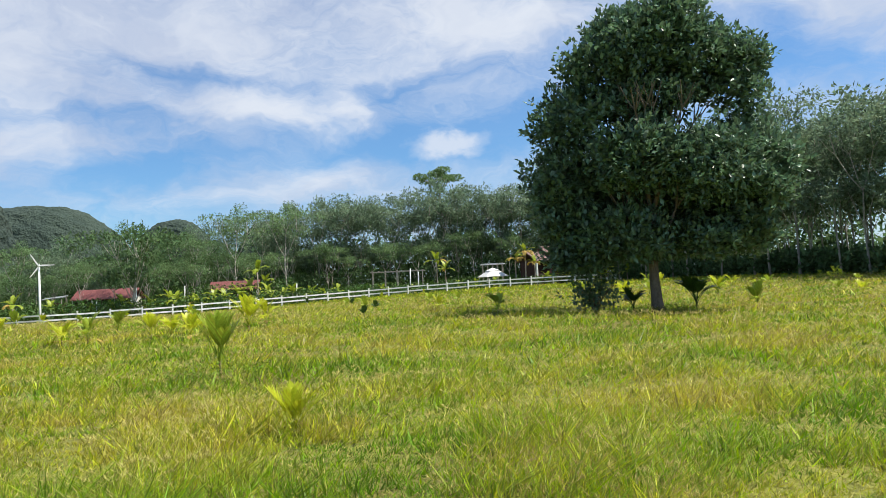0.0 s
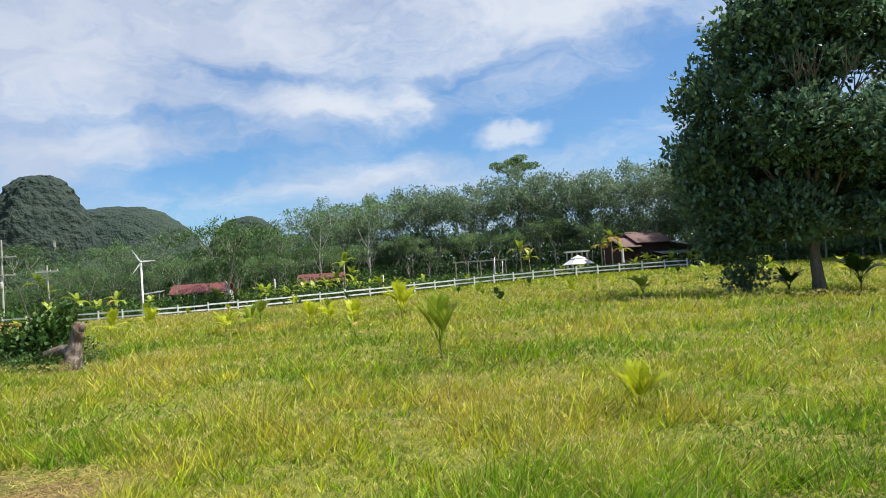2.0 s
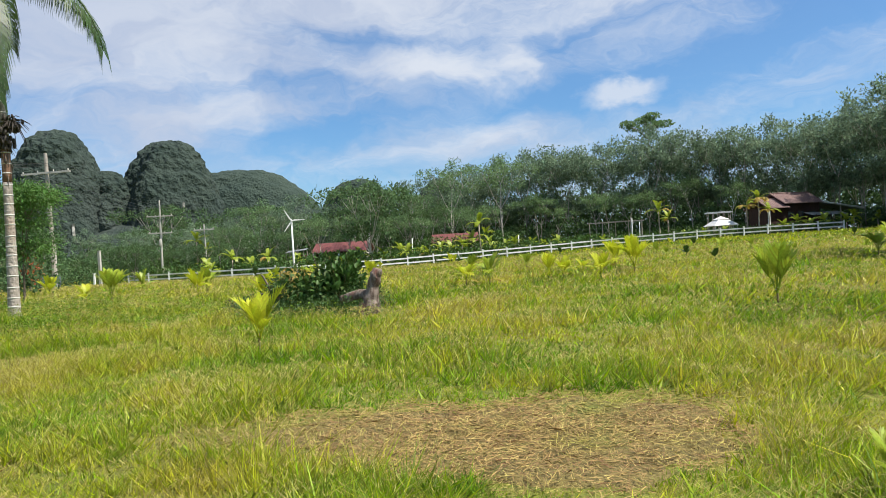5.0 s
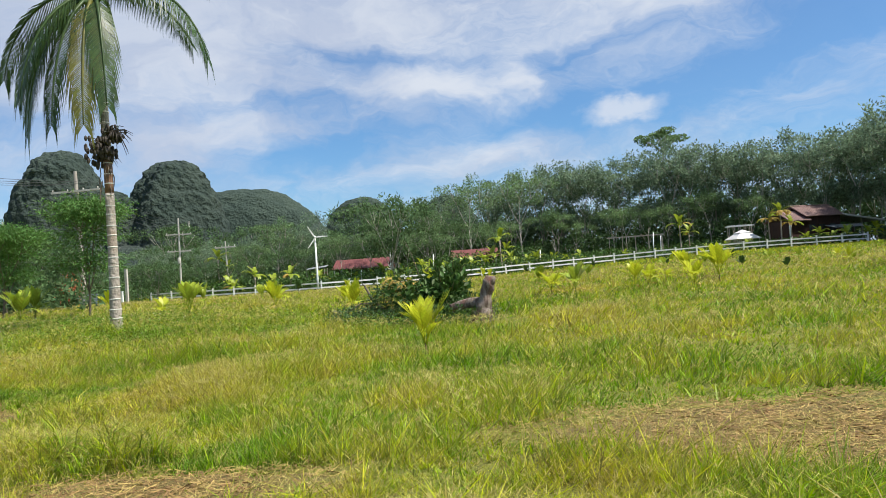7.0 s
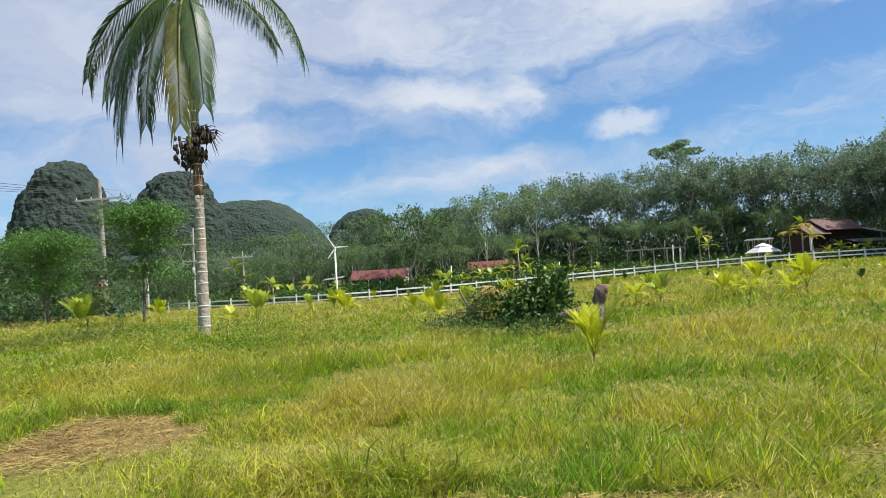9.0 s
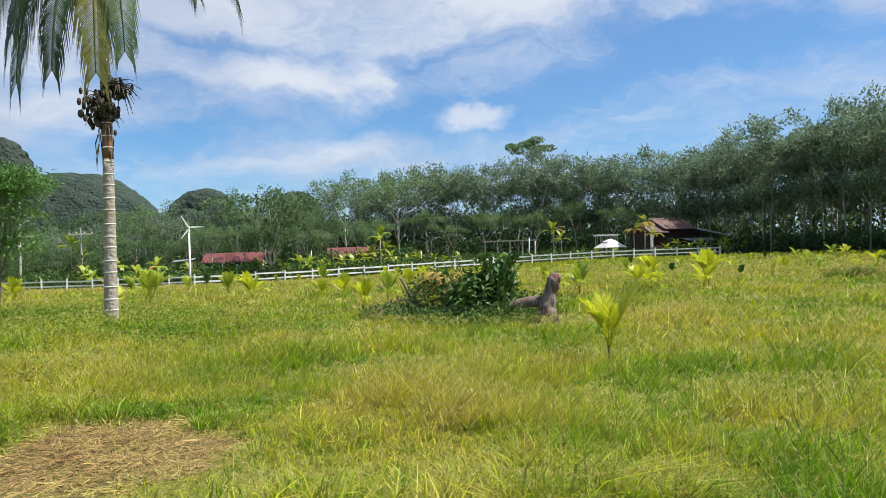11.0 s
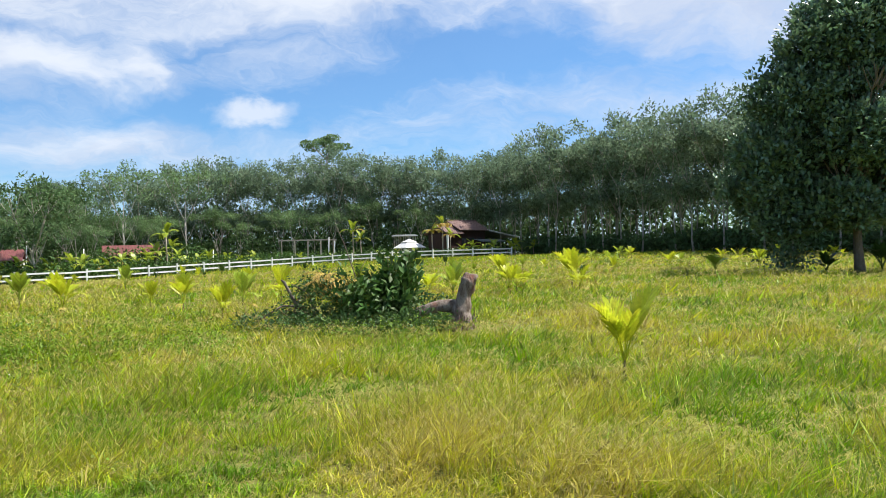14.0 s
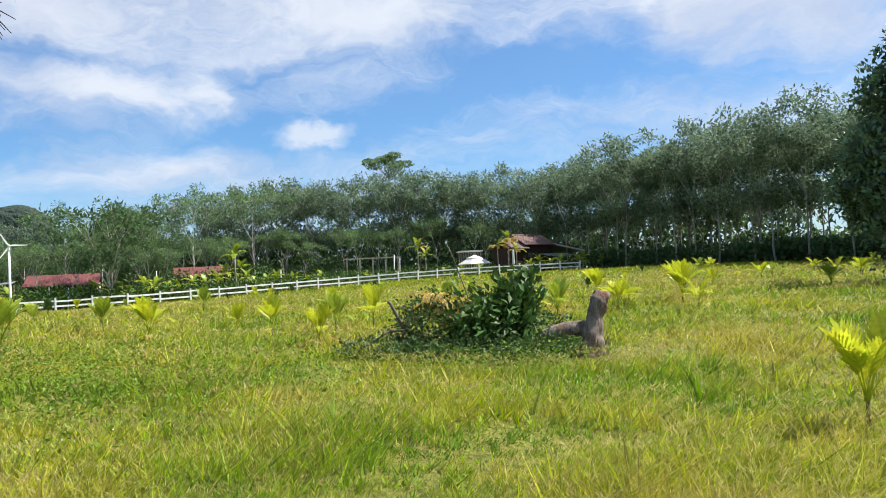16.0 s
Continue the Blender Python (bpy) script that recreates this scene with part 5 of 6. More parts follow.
def mound():
    nr, rng = np.random.default_rng(17), random.Random(17)
    cx, cy = -10.6, 19.9
    z0 = float(lie(cx, cy))
    # creeping vines over the heap
    c = [(-0.7, 0.1, 0.3), (0.2, -0.2, 0.3), (1.1, -0.3, 0.2), (-1.9, -0.1, 0.1), (-0.4, -1.0, 0.05), (0.7, -1.2, 0.05), (-1.5, -0.9, 0.05), (-0.9, 0.1, 0.5)]
    r = [(1.0, 0.9, 0.8), (1.0, 0.9, 0.7), (0.9, 0.8, 0.5), (0.9, 0.7, 0.35), (1.1, 0.7, 0.32), (1.2, 0.7, 0.3), (0.7, 0.6, 0.35), (0.75, 0.75, 0.7)]
    P, D = blobs(c, r, 13000, nr, 0.55)
    keep = P[:, 2] > 0
    P, D = P[keep], D[keep]
    V, F = leaf_arrays(P, D + nr.normal(size=P.shape) * 0.7, 0.055 + 0.05 * nr.random(len(P)), 0.035 + 0.03 * nr.random(len(P)), rng=nr)
    heap = thing("vine_heap", pose(cx, cy, z0), "low heap overgrown with green creeping vines", "vines")
    part("leaves", tri_mesh("leaves", V, F, M_VINE), heap)
    g = Geo()
    for _ in range(60):
        a, b = rng.uniform(-2.4, 2.4), rng.uniform(-1.2, 0.8)
        g.tube([(a, b, 0), (a + rng.gauss(0, 0.15), b + rng.gauss(0, 0.1), 0.3), (a + rng.gauss(0, 0.3), b + rng.gauss(0, 0.2), 0.5)], [0.008, 0.006, 0.003], 4)
    tagged(part("stem_tangle", g.mesh("stem_tangle", M_STEM), heap), kind="stuff")
    # the dense shrub in the middle
    shrub = thing("leafy_shrub", pose(-9.95, 19.7, z0) @ Matrix.Diagonal((1.1, 1.1, 1.1, 1)), "dense dark green shrub with large oval leaves", "shrub")
    g = Geo()
    tips = []
    for i in range(26):
        a, s = rng.uniform(0, 6.28), rng.uniform(0.15, 0.75)
        t = Vector((math.cos(a) * s, math.sin(a) * s * 0.8, rng.uniform(0.8, 1.5) - s * 0.4))
        g.tube([(t.x * 0.15, t.y * 0.15, 0), t * 0.55 + Vector((0, 0, 0.1)), t], [0.022, 0.015, 0.006], 5)
        tips.append(t)
    part("stems", g.mesh("stems", M_STEM), shrub)
    P = np.concatenate([np.array([tuple(t) for t in tips])[nr.integers(0, 26, 1500)] * (0.35 + 0.65 * nr.random((1500, 1))) + nr.normal(size=(1500, 3)) * 0.1])
    V, F = leaf_arrays(P, nr.normal(size=P.shape) * 0.8 + unit(P) * 0.8 + [0, 0, 0.3], 0.13 + 0.08 * nr.random(len(P)), 0.08 + 0.05 * nr.random(len(P)), rng=nr)
    part("leaves", tri_mesh("leaves", V, F, M_SHRUB), shrub)
    low = thing("leafy_shrub", pose(-10.75, 19.3, z0), "lighter green leafy shrub on the overgrown heap", "shrub")
    P = nr.normal(size=(420, 3)) * [0.28, 0.25, 0.3] + [0, 0, 0.55]
    P[:, 2] = np.abs(P[:, 2])
    V, F = leaf_arrays(P, nr.normal(size=P.shape) + [0, 0, 0.5], 0.16 + 0.08 * nr.random(len(P)), 0.08 + 0.04 * nr.random(len(P)), rng=nr)
    part("leaves", tri_mesh("leaves", V, F, M_SHRUB), low)
    part("stem", Geo().tube([(0, 0, -0.05), (0.02, 0, 0.4), (0, 0, 0.8)], [0.025, 0.02, 0.008], 6).mesh("stem", M_STEM), low)
    # dry branches and a heap of yellow dead fronds
    br = thing("dead_branches", pose(-11.85, 19.9, z0), "bare dry branches sticking out of the heap", "branches")
    for pts, rad in ((((0.2, 0, 0.2), (-0.2, 0, 0.55), (-0.42, 0, 1.0), (-0.48, 0, 1.05)), 0.05), (((0.3, 0, 0.1), (-0.1, -0.1, 0.5), (-0.5, -0.2, 0.52), (-1.0, -0.25, 0.25)), 0.04),
                     (((0.2, 0, 0.2), (0.1, 0, 0.75), (-0.25, 0.1, 0.95)), 0.025), (((-0.1, -0.1, 0.1), (-0.25, -0.15, 0.4), (-0.1, -0.2, 0.72)), 0.03),
                     (((1.15, 0.2, 0.2), (1.15, 0.2, 1.0), (0.9, 0.25, 1.8), (0.75, 0.25, 2.15)), 0.016), (((1.15, 0.2, 0.9), (1.2, 0.2, 1.15), (1.4, 0.2, 1.45)), 0.01)):
        part("branch", Geo().tube(pts, list(np.linspace(rad, rad * 0.4, len(pts))), 6).mesh("branch", M_DEAD, True), br)
    dry = thing("dead_frond_heap", pose(-11.3, 20.15, z0 + 0.68), "heap of dead yellow and orange palm fronds", "dead fronds")
    for i in range(48):
        part("dry_frond", SAP_DRY, dry, m=Matrix.LocRotScale((rng.uniform(-0.2, 0.2), rng.uniform(-0.15, 0.15), rng.uniform(0.05, 0.45)), Euler((rng.uniform(-0.4, 0.4), rng.uniform(-0.2, 0.5), i * 0.7)), Vector((1, 1, 1)) * rng.uniform(0.8, 1.2)))


mound()


def dark_bush(x, y, tall):
    nr, rng = np.random.default_rng(23), random.Random(23)
    ob = thing("bush", pose(x, y, float(lie(x, y))), "dark leafy bush under the big tree", "bush")
    g = Geo()
    for i in range(9):
        a = i * 0.7
        g.tube([(0, 0, -0.05), (math.cos(a) * 0.3, math.sin(a) * 0.3, tall * 0.5), (math.cos(a) * 0.8, math.sin(a) * 0.6, tall * 0.9)], [0.04, 0.03, 0.01], 5)
    part("stems", g.mesh("stems", M_BARKDK), ob)
    P = nr.normal(size=(650, 3)) * [0.55, 0.5, 0.35 * tall] + [0, 0, tall * 0.72]
    P[:, 2] = np.clip(P[:, 2], 0.35, tall * 1.5)
    V, F = leaf_arrays(P, nr.normal(size=P.shape) + [0, 0, 0.3], 0.2 + 0.1 * nr.random(len(P)), 0.1 + 0.05 * nr.random(len(P)), rng=nr)
    part("leaves", tri_mesh("leaves", V, F, M_JACK), ob)


dark_bush(12.5, 31.7, 1.35)


# ---- fence ----
FENCE = [(-64.8, 95.0), (-52.0, 94.2), (-39.4, 94.0), (-29.0, 98.5), (-19.0, 104.0), (-9.0, 109.0), (0.0, 112.6), (12.0, 113.4), (25.3, 113.8), (36.0, 114.8)]


def fence():
    ob = thing("white_fence", pose(0, 0, 0), "long white two-rail wooden fence along the field", "fence")
    pts = []
    for (ax, ay), (bx, by) in zip(FENCE, FENCE[1:]):
        n = max(1, round(math.hypot(bx - ax, by - ay) / 3.3))
        pts += [(ax + (bx - ax) * i / n, ay + (by - ay) * i / n) for i in range(n)]
    pts.append(FENCE[-1])
    post = Geo().box((0, 0, 0.72), (0.19, 0.19, 1.5), 0, 0.02).box((0, 0, 1.49), (0.23, 0.23, 0.05), 0, 0.02).mesh("post", M_WHITE)
    rail = Geo().box((0.5, 0, 0), (1.0, 0.07, 0.19), 0, 0.012).mesh("rail", M_WHITE)
    rng = random.Random(2)
    for i, (x, y) in enumerate(pts):
        z = float(lie(x, y))
        part("post", post, ob, m=pose(x, y, z, rng.gauss(0, 0.8), rng.gauss(0, 0.8), 20))
        if i + 1 < len(pts):
            x2, y2 = pts[i + 1]
            z2 = float(lie(x2, y2))
            ln, a = math.hypot(x2 - x, y2 - y), math.atan2(y2 - y, x2 - x)
            for h in (0.58, 1.18):
                part("rail", rail, ob, m=Matrix.LocRotScale((x, y, z + h + rng.gauss(0, 0.025)), Euler((0, -math.atan2(z2 - z, ln), a)), (ln, 1, 1)))


fence()


# ---- wind turbine, poles and cables ----
def turbine(x, y):
    z = float(lie(x, y))
    ob = thing("wind_turbine", pose(x, y, z, 0, 0, 22), "small white three-bladed wind turbine on a pole", "wind turbine")
    H = 6.75 - z
    part("pole", Geo().tube([(0, 0, -0.2), (0, 0, 2), (0, 0, H - 0.1)], [0.16, 0.14, 0.11], 10).mesh("pole", M_WHITE, True), ob)
    part("hub", Geo().tube([(0, 0.5, H), (0, 0.2, H), (0, -0.25, H), (0, -0.4, H)], [0.05, 0.14, 0.15, 0.05], 10).mesh("hub", M_WHITE, True), ob)
    for a in (2, 122, 235):
        d = Vector((math.cos(radians(a)), 0, math.sin(radians(a))))
        s = Vector((-d.z, 0, d.x))
        c = Vector((0, -0.3, H))
        g = Geo()
        pts = [c + d * 0.1 + s * 0.05, c + d * 0.35 + s * 0.14, c + d * 1.75 + s * 0.04, c + d * 1.75 - s * 0.03, c + d * 0.35 - s * 0.06, c + d * 0.1 - s * 0.05]
        g.v = [tuple(p) for p in pts] + [tuple(p + Vector((0, 0.045, 0))) for p in pts]
        g.f = [tuple(range(6)), tuple(range(11, 5, -1))] + [(i, i + 6, (i + 1) % 6 + 6, (i + 1) % 6) for i in range(6)]
        part("blade", g.mesh("blade", M_WHITE), ob)
    part("tail", Geo().slab([(0.01, 0.5, H + 0.15), (0.01, 1.2, H + 0.35), (0.01, 1.2, H - 0.2), (0.01, 0.5, H - 0.05)], 0.02).mesh("tail", M_WHITE), ob)


turbine(-40.2, 94.9)


def power_pole(x, y, tall, arms, mat, lean=0.0, turn=0.0, width=0.17, box=False):
    ob = thing("utility_pole", pose(x, y, float(lie(x, y)), 0, lean, turn), "grey utility pole with cross-arms and insulators", "pole", "utility poles")
    part("pole", Geo().tube([(0, 0, -0.3), (0, 0, tall * 0.5), (0, 0, tall)], [width, width * 0.85, width * 0.65], 8).mesh("pole", mat), ob)
    for h, w in arms:
        arm = part("cross_arm", Geo().box((0, -0.2, h), (w, 0.16, 0.2), 0, 0.02).mesh("cross_arm", M_CONC), ob)
        for k in (-0.46, -0.16, 0.16, 0.46):
            part("insulator", Geo().tube([(k * w, -0.2, h + 0.06), (k * w, -0.2, h + 0.14), (k * w, -0.2, h + 0.3)], [0.03, 0.06, 0.035], 8).mesh("insulator", M_PLASTER, True), arm, "ceramic insulator")
        for s in (-1, 1):
            part("brace", Geo().tube([(s * w * 0.28, -0.2, h - 0.05), (0, -0.12, h - 0.65)], [0.025, 0.025], 5).mesh("brace", M_STEEL), ob)
    if box:
        part("transformer", Geo().tube([(0, -0.4, tall * 0.42), (0, -0.4, tall * 0.42 + 0.1), (0, -0.4, tall * 0.42 + 1.1), (0, -0.4, tall * 0.42 + 1.2)], [0.22, 0.28, 0.28, 0.2], 10).mesh("transformer", M_CONC, True), ob)
    return ob


power_pole(-56.6, 69.3, 14.4, [(12.3, 5.2)], M_GREYWOOD, -1.2, 8, 0.27)
power_pole(-74.8, 120.9, 14.2, [(11.3, 4.6), (8.3, 4.2)], M_CONC, 0.5, 10, 0.2, True)
power_pole(-57.6, 104.2, 8.4, [(7.5, 3.1)], M_CONC, -1.0, 10, 0.15)
power_pole(-76.7, 82.7, 11.6, [], M_CONC, -3.0, 0, 0.2)


def plain_post(x, y, tall, width, label, mat):
    ob = thing("post", pose(x, y, float(lie(x, y))), label, "post", "posts by the gate")
    part("shaft", Geo().box((0, 0, tall / 2 - 0.1), (width, width, tall + 0.2), 0, 0.02).box((0, 0, tall), (width + 0.05, width + 0.05, 0.06), 0, 0.02).mesh("shaft", mat), ob)


plain_post(-57.4, 78.0, 4.3, 0.30, "tall pale concrete post beside the fence's end", M_CONC)
plain_post(-55.4, 74.0, 1.6, 0.2, "short pale post at the fence's end", M_WHITE)
plain_post(-63.5, 78.5, 5.6, 0.25, "tall pale concrete post", M_CONC)


def cable(a, b, sag, name="power_cable"):
    a, b = Vector(a), Vector(b)
    pts = []
    for i in range(15):
        k = i / 14
        pts.append(a.lerp(b, k) - Vector((0, 0, 4 * sag * k * (1 - k))))
    tagged(new(name, Geo().tube(pts, [0.018] * 15, 4).mesh(name, M_WIRE)), "thin black power cable hanging between poles", "cable", "power cables")


for o in (-2.3, -0.7, 0.7, 2.3):
    cable((-56.6 + o, 69.1, 12.75), (-74.8 + o, 120.7, 12.0), 1.0)
    cable((-56.6 + o, 69.1, 12.75), (-62 + o, 20, 13.0), 1.2)


# ---- houses ----
def gable_roof(g, u, v, o, half, run, drop, over, thick=0.12):
    """Two slopes: ridge from o - u * half to o + u * half, run along v on both sides."""
    a, b = o - u * half, o + u * half
    d = Vector((0, 0, drop))
    for s in (1, -1):
        e = v * run * s
        corners = [a, b, b + e - d, a + e - d] if s < 0 else [b, a, a + e - d, b + e - d]
        g.slab(corners, thick)


def wooden_house():
    c = Vector((33.6, 131.5, 0))
    z = float(lie(c.x, c.y))
    a = radians(-36)
    u, v = Vector((math.cos(a), math.sin(a), 0)), Vector((math.sin(a), -math.cos(a), 0))
    v = Vector((0.45, -0.89, 0)).normalized()
    u = Vector((0.89, 0.45, 0)).normalized()
    ob = thing("wooden_house", pose(0, 0, 0), "dark red wooden house with brown two-tier tiled roof", "house")
    up = Vector((0, 0, 1))

    def wall(name, p, q, h0, h1, mat=M_WOODDK):
        d = (q - p)
        part(name, Geo().box(tuple((p + q) / 2 + up * (h0 + h1) / 2), (d.length, 0.16, h1 - h0), math.atan2(d.y, d.x)).mesh(name, mat), ob)

    def block(o, hu, hv, h0, h1):
        p = [o - u * hu + v * hv, o + u * hu + v * hv, o + u * hu - v * hv, o - u * hu - v * hv]
        for i in range(4):
            wall("wall", p[i], p[(i + 1) % 4], h0, h1)
        return p

    block(c, 3.5, 2.6, z, 6.0)
    g = Geo()
    gable_roof(g, u, v, c + up * 7.7, 4.0, 3.3, 1.85, 0.3)
    part("roof", g.mesh("roof", M_ROOFBR), ob, "brown tiled gable roof")
    for k in range(19):
        o = c + up * 7.72 - u * 3.9 + u * 7.8 * k / 18
        part("roof_rib", Geo().tube([tuple(o), tuple(o + v * 3.3 - up * 1.85)], [0.05, 0.05], 5).mesh("roof_rib", M_ROOFBR), ob)
    part("ridge", Geo().tube([tuple(c + up * 7.74 - u * 4.0), tuple(c + up * 7.74 + u * 4.0)], [0.12, 0.12], 6).mesh("ridge", M_ROOFBR), ob)
    # gable boards
    for s in (-1, 1):
        gg = Geo()
        o = c + u * 3.45 * s
        gg.v = [tuple(o + up * 5.9 - v * 2.6), tuple(o + up * 5.9 + v * 2.6), tuple(o + up * 7.5)] + [tuple(o + u * 0.1 + up * 5.9 - v * 2.6), tuple(o + u * 0.1 + up * 5.9 + v * 2.6), tuple(o + u * 0.1 + up * 7.5)]
        gg.f = [(0, 1, 2), (5, 4, 3), (0, 3, 4, 1), (1, 4, 5, 2), (2, 5, 3, 0)]
        part("gable", gg.mesh("gable", M_WOODDK), ob)
    low = c - u * 5.2 + v * 0.4
    g = Geo()
    gable_roof(g, u, v, low + up * 6.9, 2.2, 3.0, 1.7, 0.3)
    part("lower_roof", g.mesh("lower_roof", M_ROOFBR), ob, "lower brown tiled roof")
    for k in range(10):
        o = low + up * 6.92 - u * 2.1 + u * 4.2 * k / 9
        part("roof_rib", Geo().tube([tuple(o), tuple(o + v * 3.0 - up * 1.7)], [0.05, 0.05], 5).mesh("roof_rib", M_ROOFBR), ob)
    block(low, 1.7, 2.2, z, 5.3)
    # lean-to on the far end with a pale edge
    e0, e1 = c + u * 3.6 + v * 3.0 + up * 5.9, c + u * 11.2 + v * 4.2 + up * 4.5
    part("lean_to_roof", Geo().slab([tuple(e0), tuple(e1), tuple(e1 - v * 6), tuple(e0 - v * 6)], 0.1).mesh("lean_to_roof", M_ROOFGREY), ob, "grey sheet lean-to roof")
    part("fascia", Geo().tube([tuple(e0 + v * 0.1), tuple(e1 + v * 0.1)], [0.15, 0.15], 4).mesh("fascia", M_WHITE), ob, "white edge of the lean-to")
    awn = c + v * 3.4 + up * 4.2
    part("awning", Geo().slab([tuple(awn - u * 0.5), tuple(awn + u * 6.5), tuple(awn + u * 6.5 + v * 2.2 - up * 0.5), tuple(awn - u * 0.5 + v * 2.2 - up * 0.5)][::-1], 0.08).mesh("awning", M_ROOFGREY), ob, "grey awning over the porch")
    for k in (0.0, 3.0, 6.2):
        p = awn + u * k + v * 2.1
        part("porch_post", Geo().box((p.x, p.y, (z + 3.8) / 2), (0.16, 0.16, 3.8 - z), 0.6, 0.02).mesh("porch_post", M_WOODDK), ob)
    p = low - u * 2.0 + v * 2.8
    part("porch_post", Geo().box((p.x, p.y, (z + 5.0) / 2), (0.3, 0.3, 5.0 - z), 0.6, 0.03).mesh("porch_post", M_WHITE), ob, "white porch post")
    for k in (-2.4, -0.4, 1.8):
        p = c + u * k + v * 2.7 + up * 3.9
        win = part("window", Geo().box(tuple(p), (1.3, 0.1, 1.3), math.atan2(u.y, u.x)).mesh("window", M_WOODDK), ob)
        for s in (-0.33, 0.33):
            part("pane", Geo().box(tuple(p + u * s + v * 0.06), (0.54, 0.03, 1.1), math.atan2(u.y, u.x)).mesh("pane", M_GLASS), win)
    p = c + u * 0.7 + v * 2.7 + up * (z + 1.05)
    part("door", Geo().box(tuple(p), (0.95, 0.1, 2.1), math.atan2(u.y, u.x)).mesh("door", M_BARKDK), ob)


wooden_house()


def red_house(x, y, turn, long, ridge, label):
    z = float(lie(x, y))
    ob = thing("red_roofed_house", pose(x, y, z, 0, 0, turn), label, "house", "low houses behind the fence")
    u, v, up = Vector((1, 0, 0)), Vector((0, -1, 0)), Vector((0, 0, 1))
    g = Geo()
    gable_roof(g, u, v, up * ridge, long / 2, 3.2, 1.5, 0.3, 0.1)
    part("roof", g.mesh("roof", M_ROOFRED), ob, "red ribbed sheet roof")
    for k in range(int(long / 0.45)):
        o = up * (ridge + 0.02) - u * (long / 2 - 0.1) + u * k * 0.45
        part("roof_rib", Geo().tube([tuple(o), tuple(o + v * 3.2 - up * 1.5)], [0.04, 0.04], 4).mesh("roof_rib", M_ROOFRED), ob)
    for p, s in (((0, -2.4), (long - 1.0, 0.15)), ((0, 2.4), (long - 1.0, 0.15)), ((-long / 2 + 0.5, 0), (0.15, 4.65)), ((long / 2 - 0.5, 0), (0.15, 4.65))):
        # the front wall alone takes the shade-darkened wood, the others pale plaster
        part("wall", Geo().box((p[0], p[1], (ridge - 1.25) / 2), (s[0], s[1], ridge - 1.25), 0).mesh("wall", M_WOODDK if p[1] < 0 else M_PLASTER), ob)
    for k in range(3):
        px = -long / 2 + 1.5 + k * (long - 3) / 2
        w = part("window", Geo().box((px, -2.49, 1.6), (1.2, 0.08, 1.1), 0).mesh("window", M_WHITE), ob)
        for s in (-0.28, 0.28):
            part("pane", Geo().box((px + s, -2.54, 1.6), (0.5, 0.03, 0.95), 0).mesh("pane", M_GLASS), w)
    for k in range(4):
        px = -long / 2 + 0.4 + k * (long - 0.8) / 3
        part("porch_post", Geo().box((px, -3.1, (ridge - 1.5) / 2), (0.15, 0.15, ridge - 1.5), 0, 0.02).mesh("porch_post", M_WHITE), ob)


red_house(-39.2, 114.5, 3, 9.0, 4.5, "low house with a red ribbed roof and a shade-darkened front wall")
red_house(-22.5, 125.0, 6, 8.0, 4.7, "small house with a faded red roof among shrubs")


def shed(x, y):
    ob = thing("small_shed", pose(x, y, float(lie(x, y)), 0, 0, 8), "small open shed with a grey sheet roof", "shed")
    part("roof", Geo().slab([(-1.6, -1.5, 3.3), (1.6, -1.5, 3.6), (1.6, 1.5, 3.9), (-1.6, 1.5, 3.6)], 0.08).mesh("roof", M_ROOFGREY), ob)
    for a in (-1.4, 1.4):
        for b in (-1.3, 1.3):
            part("post", Geo().box((a, b, 1.65), (0.14, 0.14, 3.5), 0, 0.02).mesh("post", M_GREYWOOD), ob)
    part("wall", Geo().box((0, 1.3, 1.4), (2.8, 0.1, 2.8), 0).mesh("wall", M_ROOFRED), ob, "red sheet wall")


shed(-46.6, 113.0)


def canopy(x, y):
    """White two-tier garden canopy."""
    z = float(lie(x, y))
    ob = thing("garden_canopy", pose(x, y, z, 0, 0, 15), "white two-tiered canvas garden canopy on posts", "canopy")

    def tier(name, half, h0, h1, top):
        g = Geo()
        n = 4
        g.v = [(-half, -half, h0), (half, -half, h0), (half, half, h0), (-half, half, h0), (-top, -top, h1), (top, -top, h1), (top, top, h1), (-top, top, h1)]
        g.v += [(a * 0.985, b * 0.985, c - 0.06) for a, b, c in g.v]
        g.f = [(i, (i + 1) % 4, 4 + (i + 1) % 4, 4 + i) for i in range(4)] + [(4, 5, 6, 7)] + [(8 + (i + 1) % 4, 8 + i, 12 + i, 12 + (i + 1) % 4) for i in range(4)] + [(15, 14, 13, 12)]
        g.f += [(i, 8 + i, 8 + (i + 1) % 4, (i + 1) % 4) for i in range(4)]
        part(name, g.mesh(name, M_CANVAS), ob)
    tier("lower_tier", 2.0, 1.9, 2.75, 0.9)
    tier("upper_tier", 0.95, 2.85, 3.35, 0.05)
    for a in (-1.75, 1.75):
        for b in (-1.75, 1.75):
            part("post", Geo().tube([(a, b, -0.1), (a, b, 1.9)], [0.05, 0.05], 8).mesh("post", M_WHITE), ob)


canopy(20.3, 121.0)


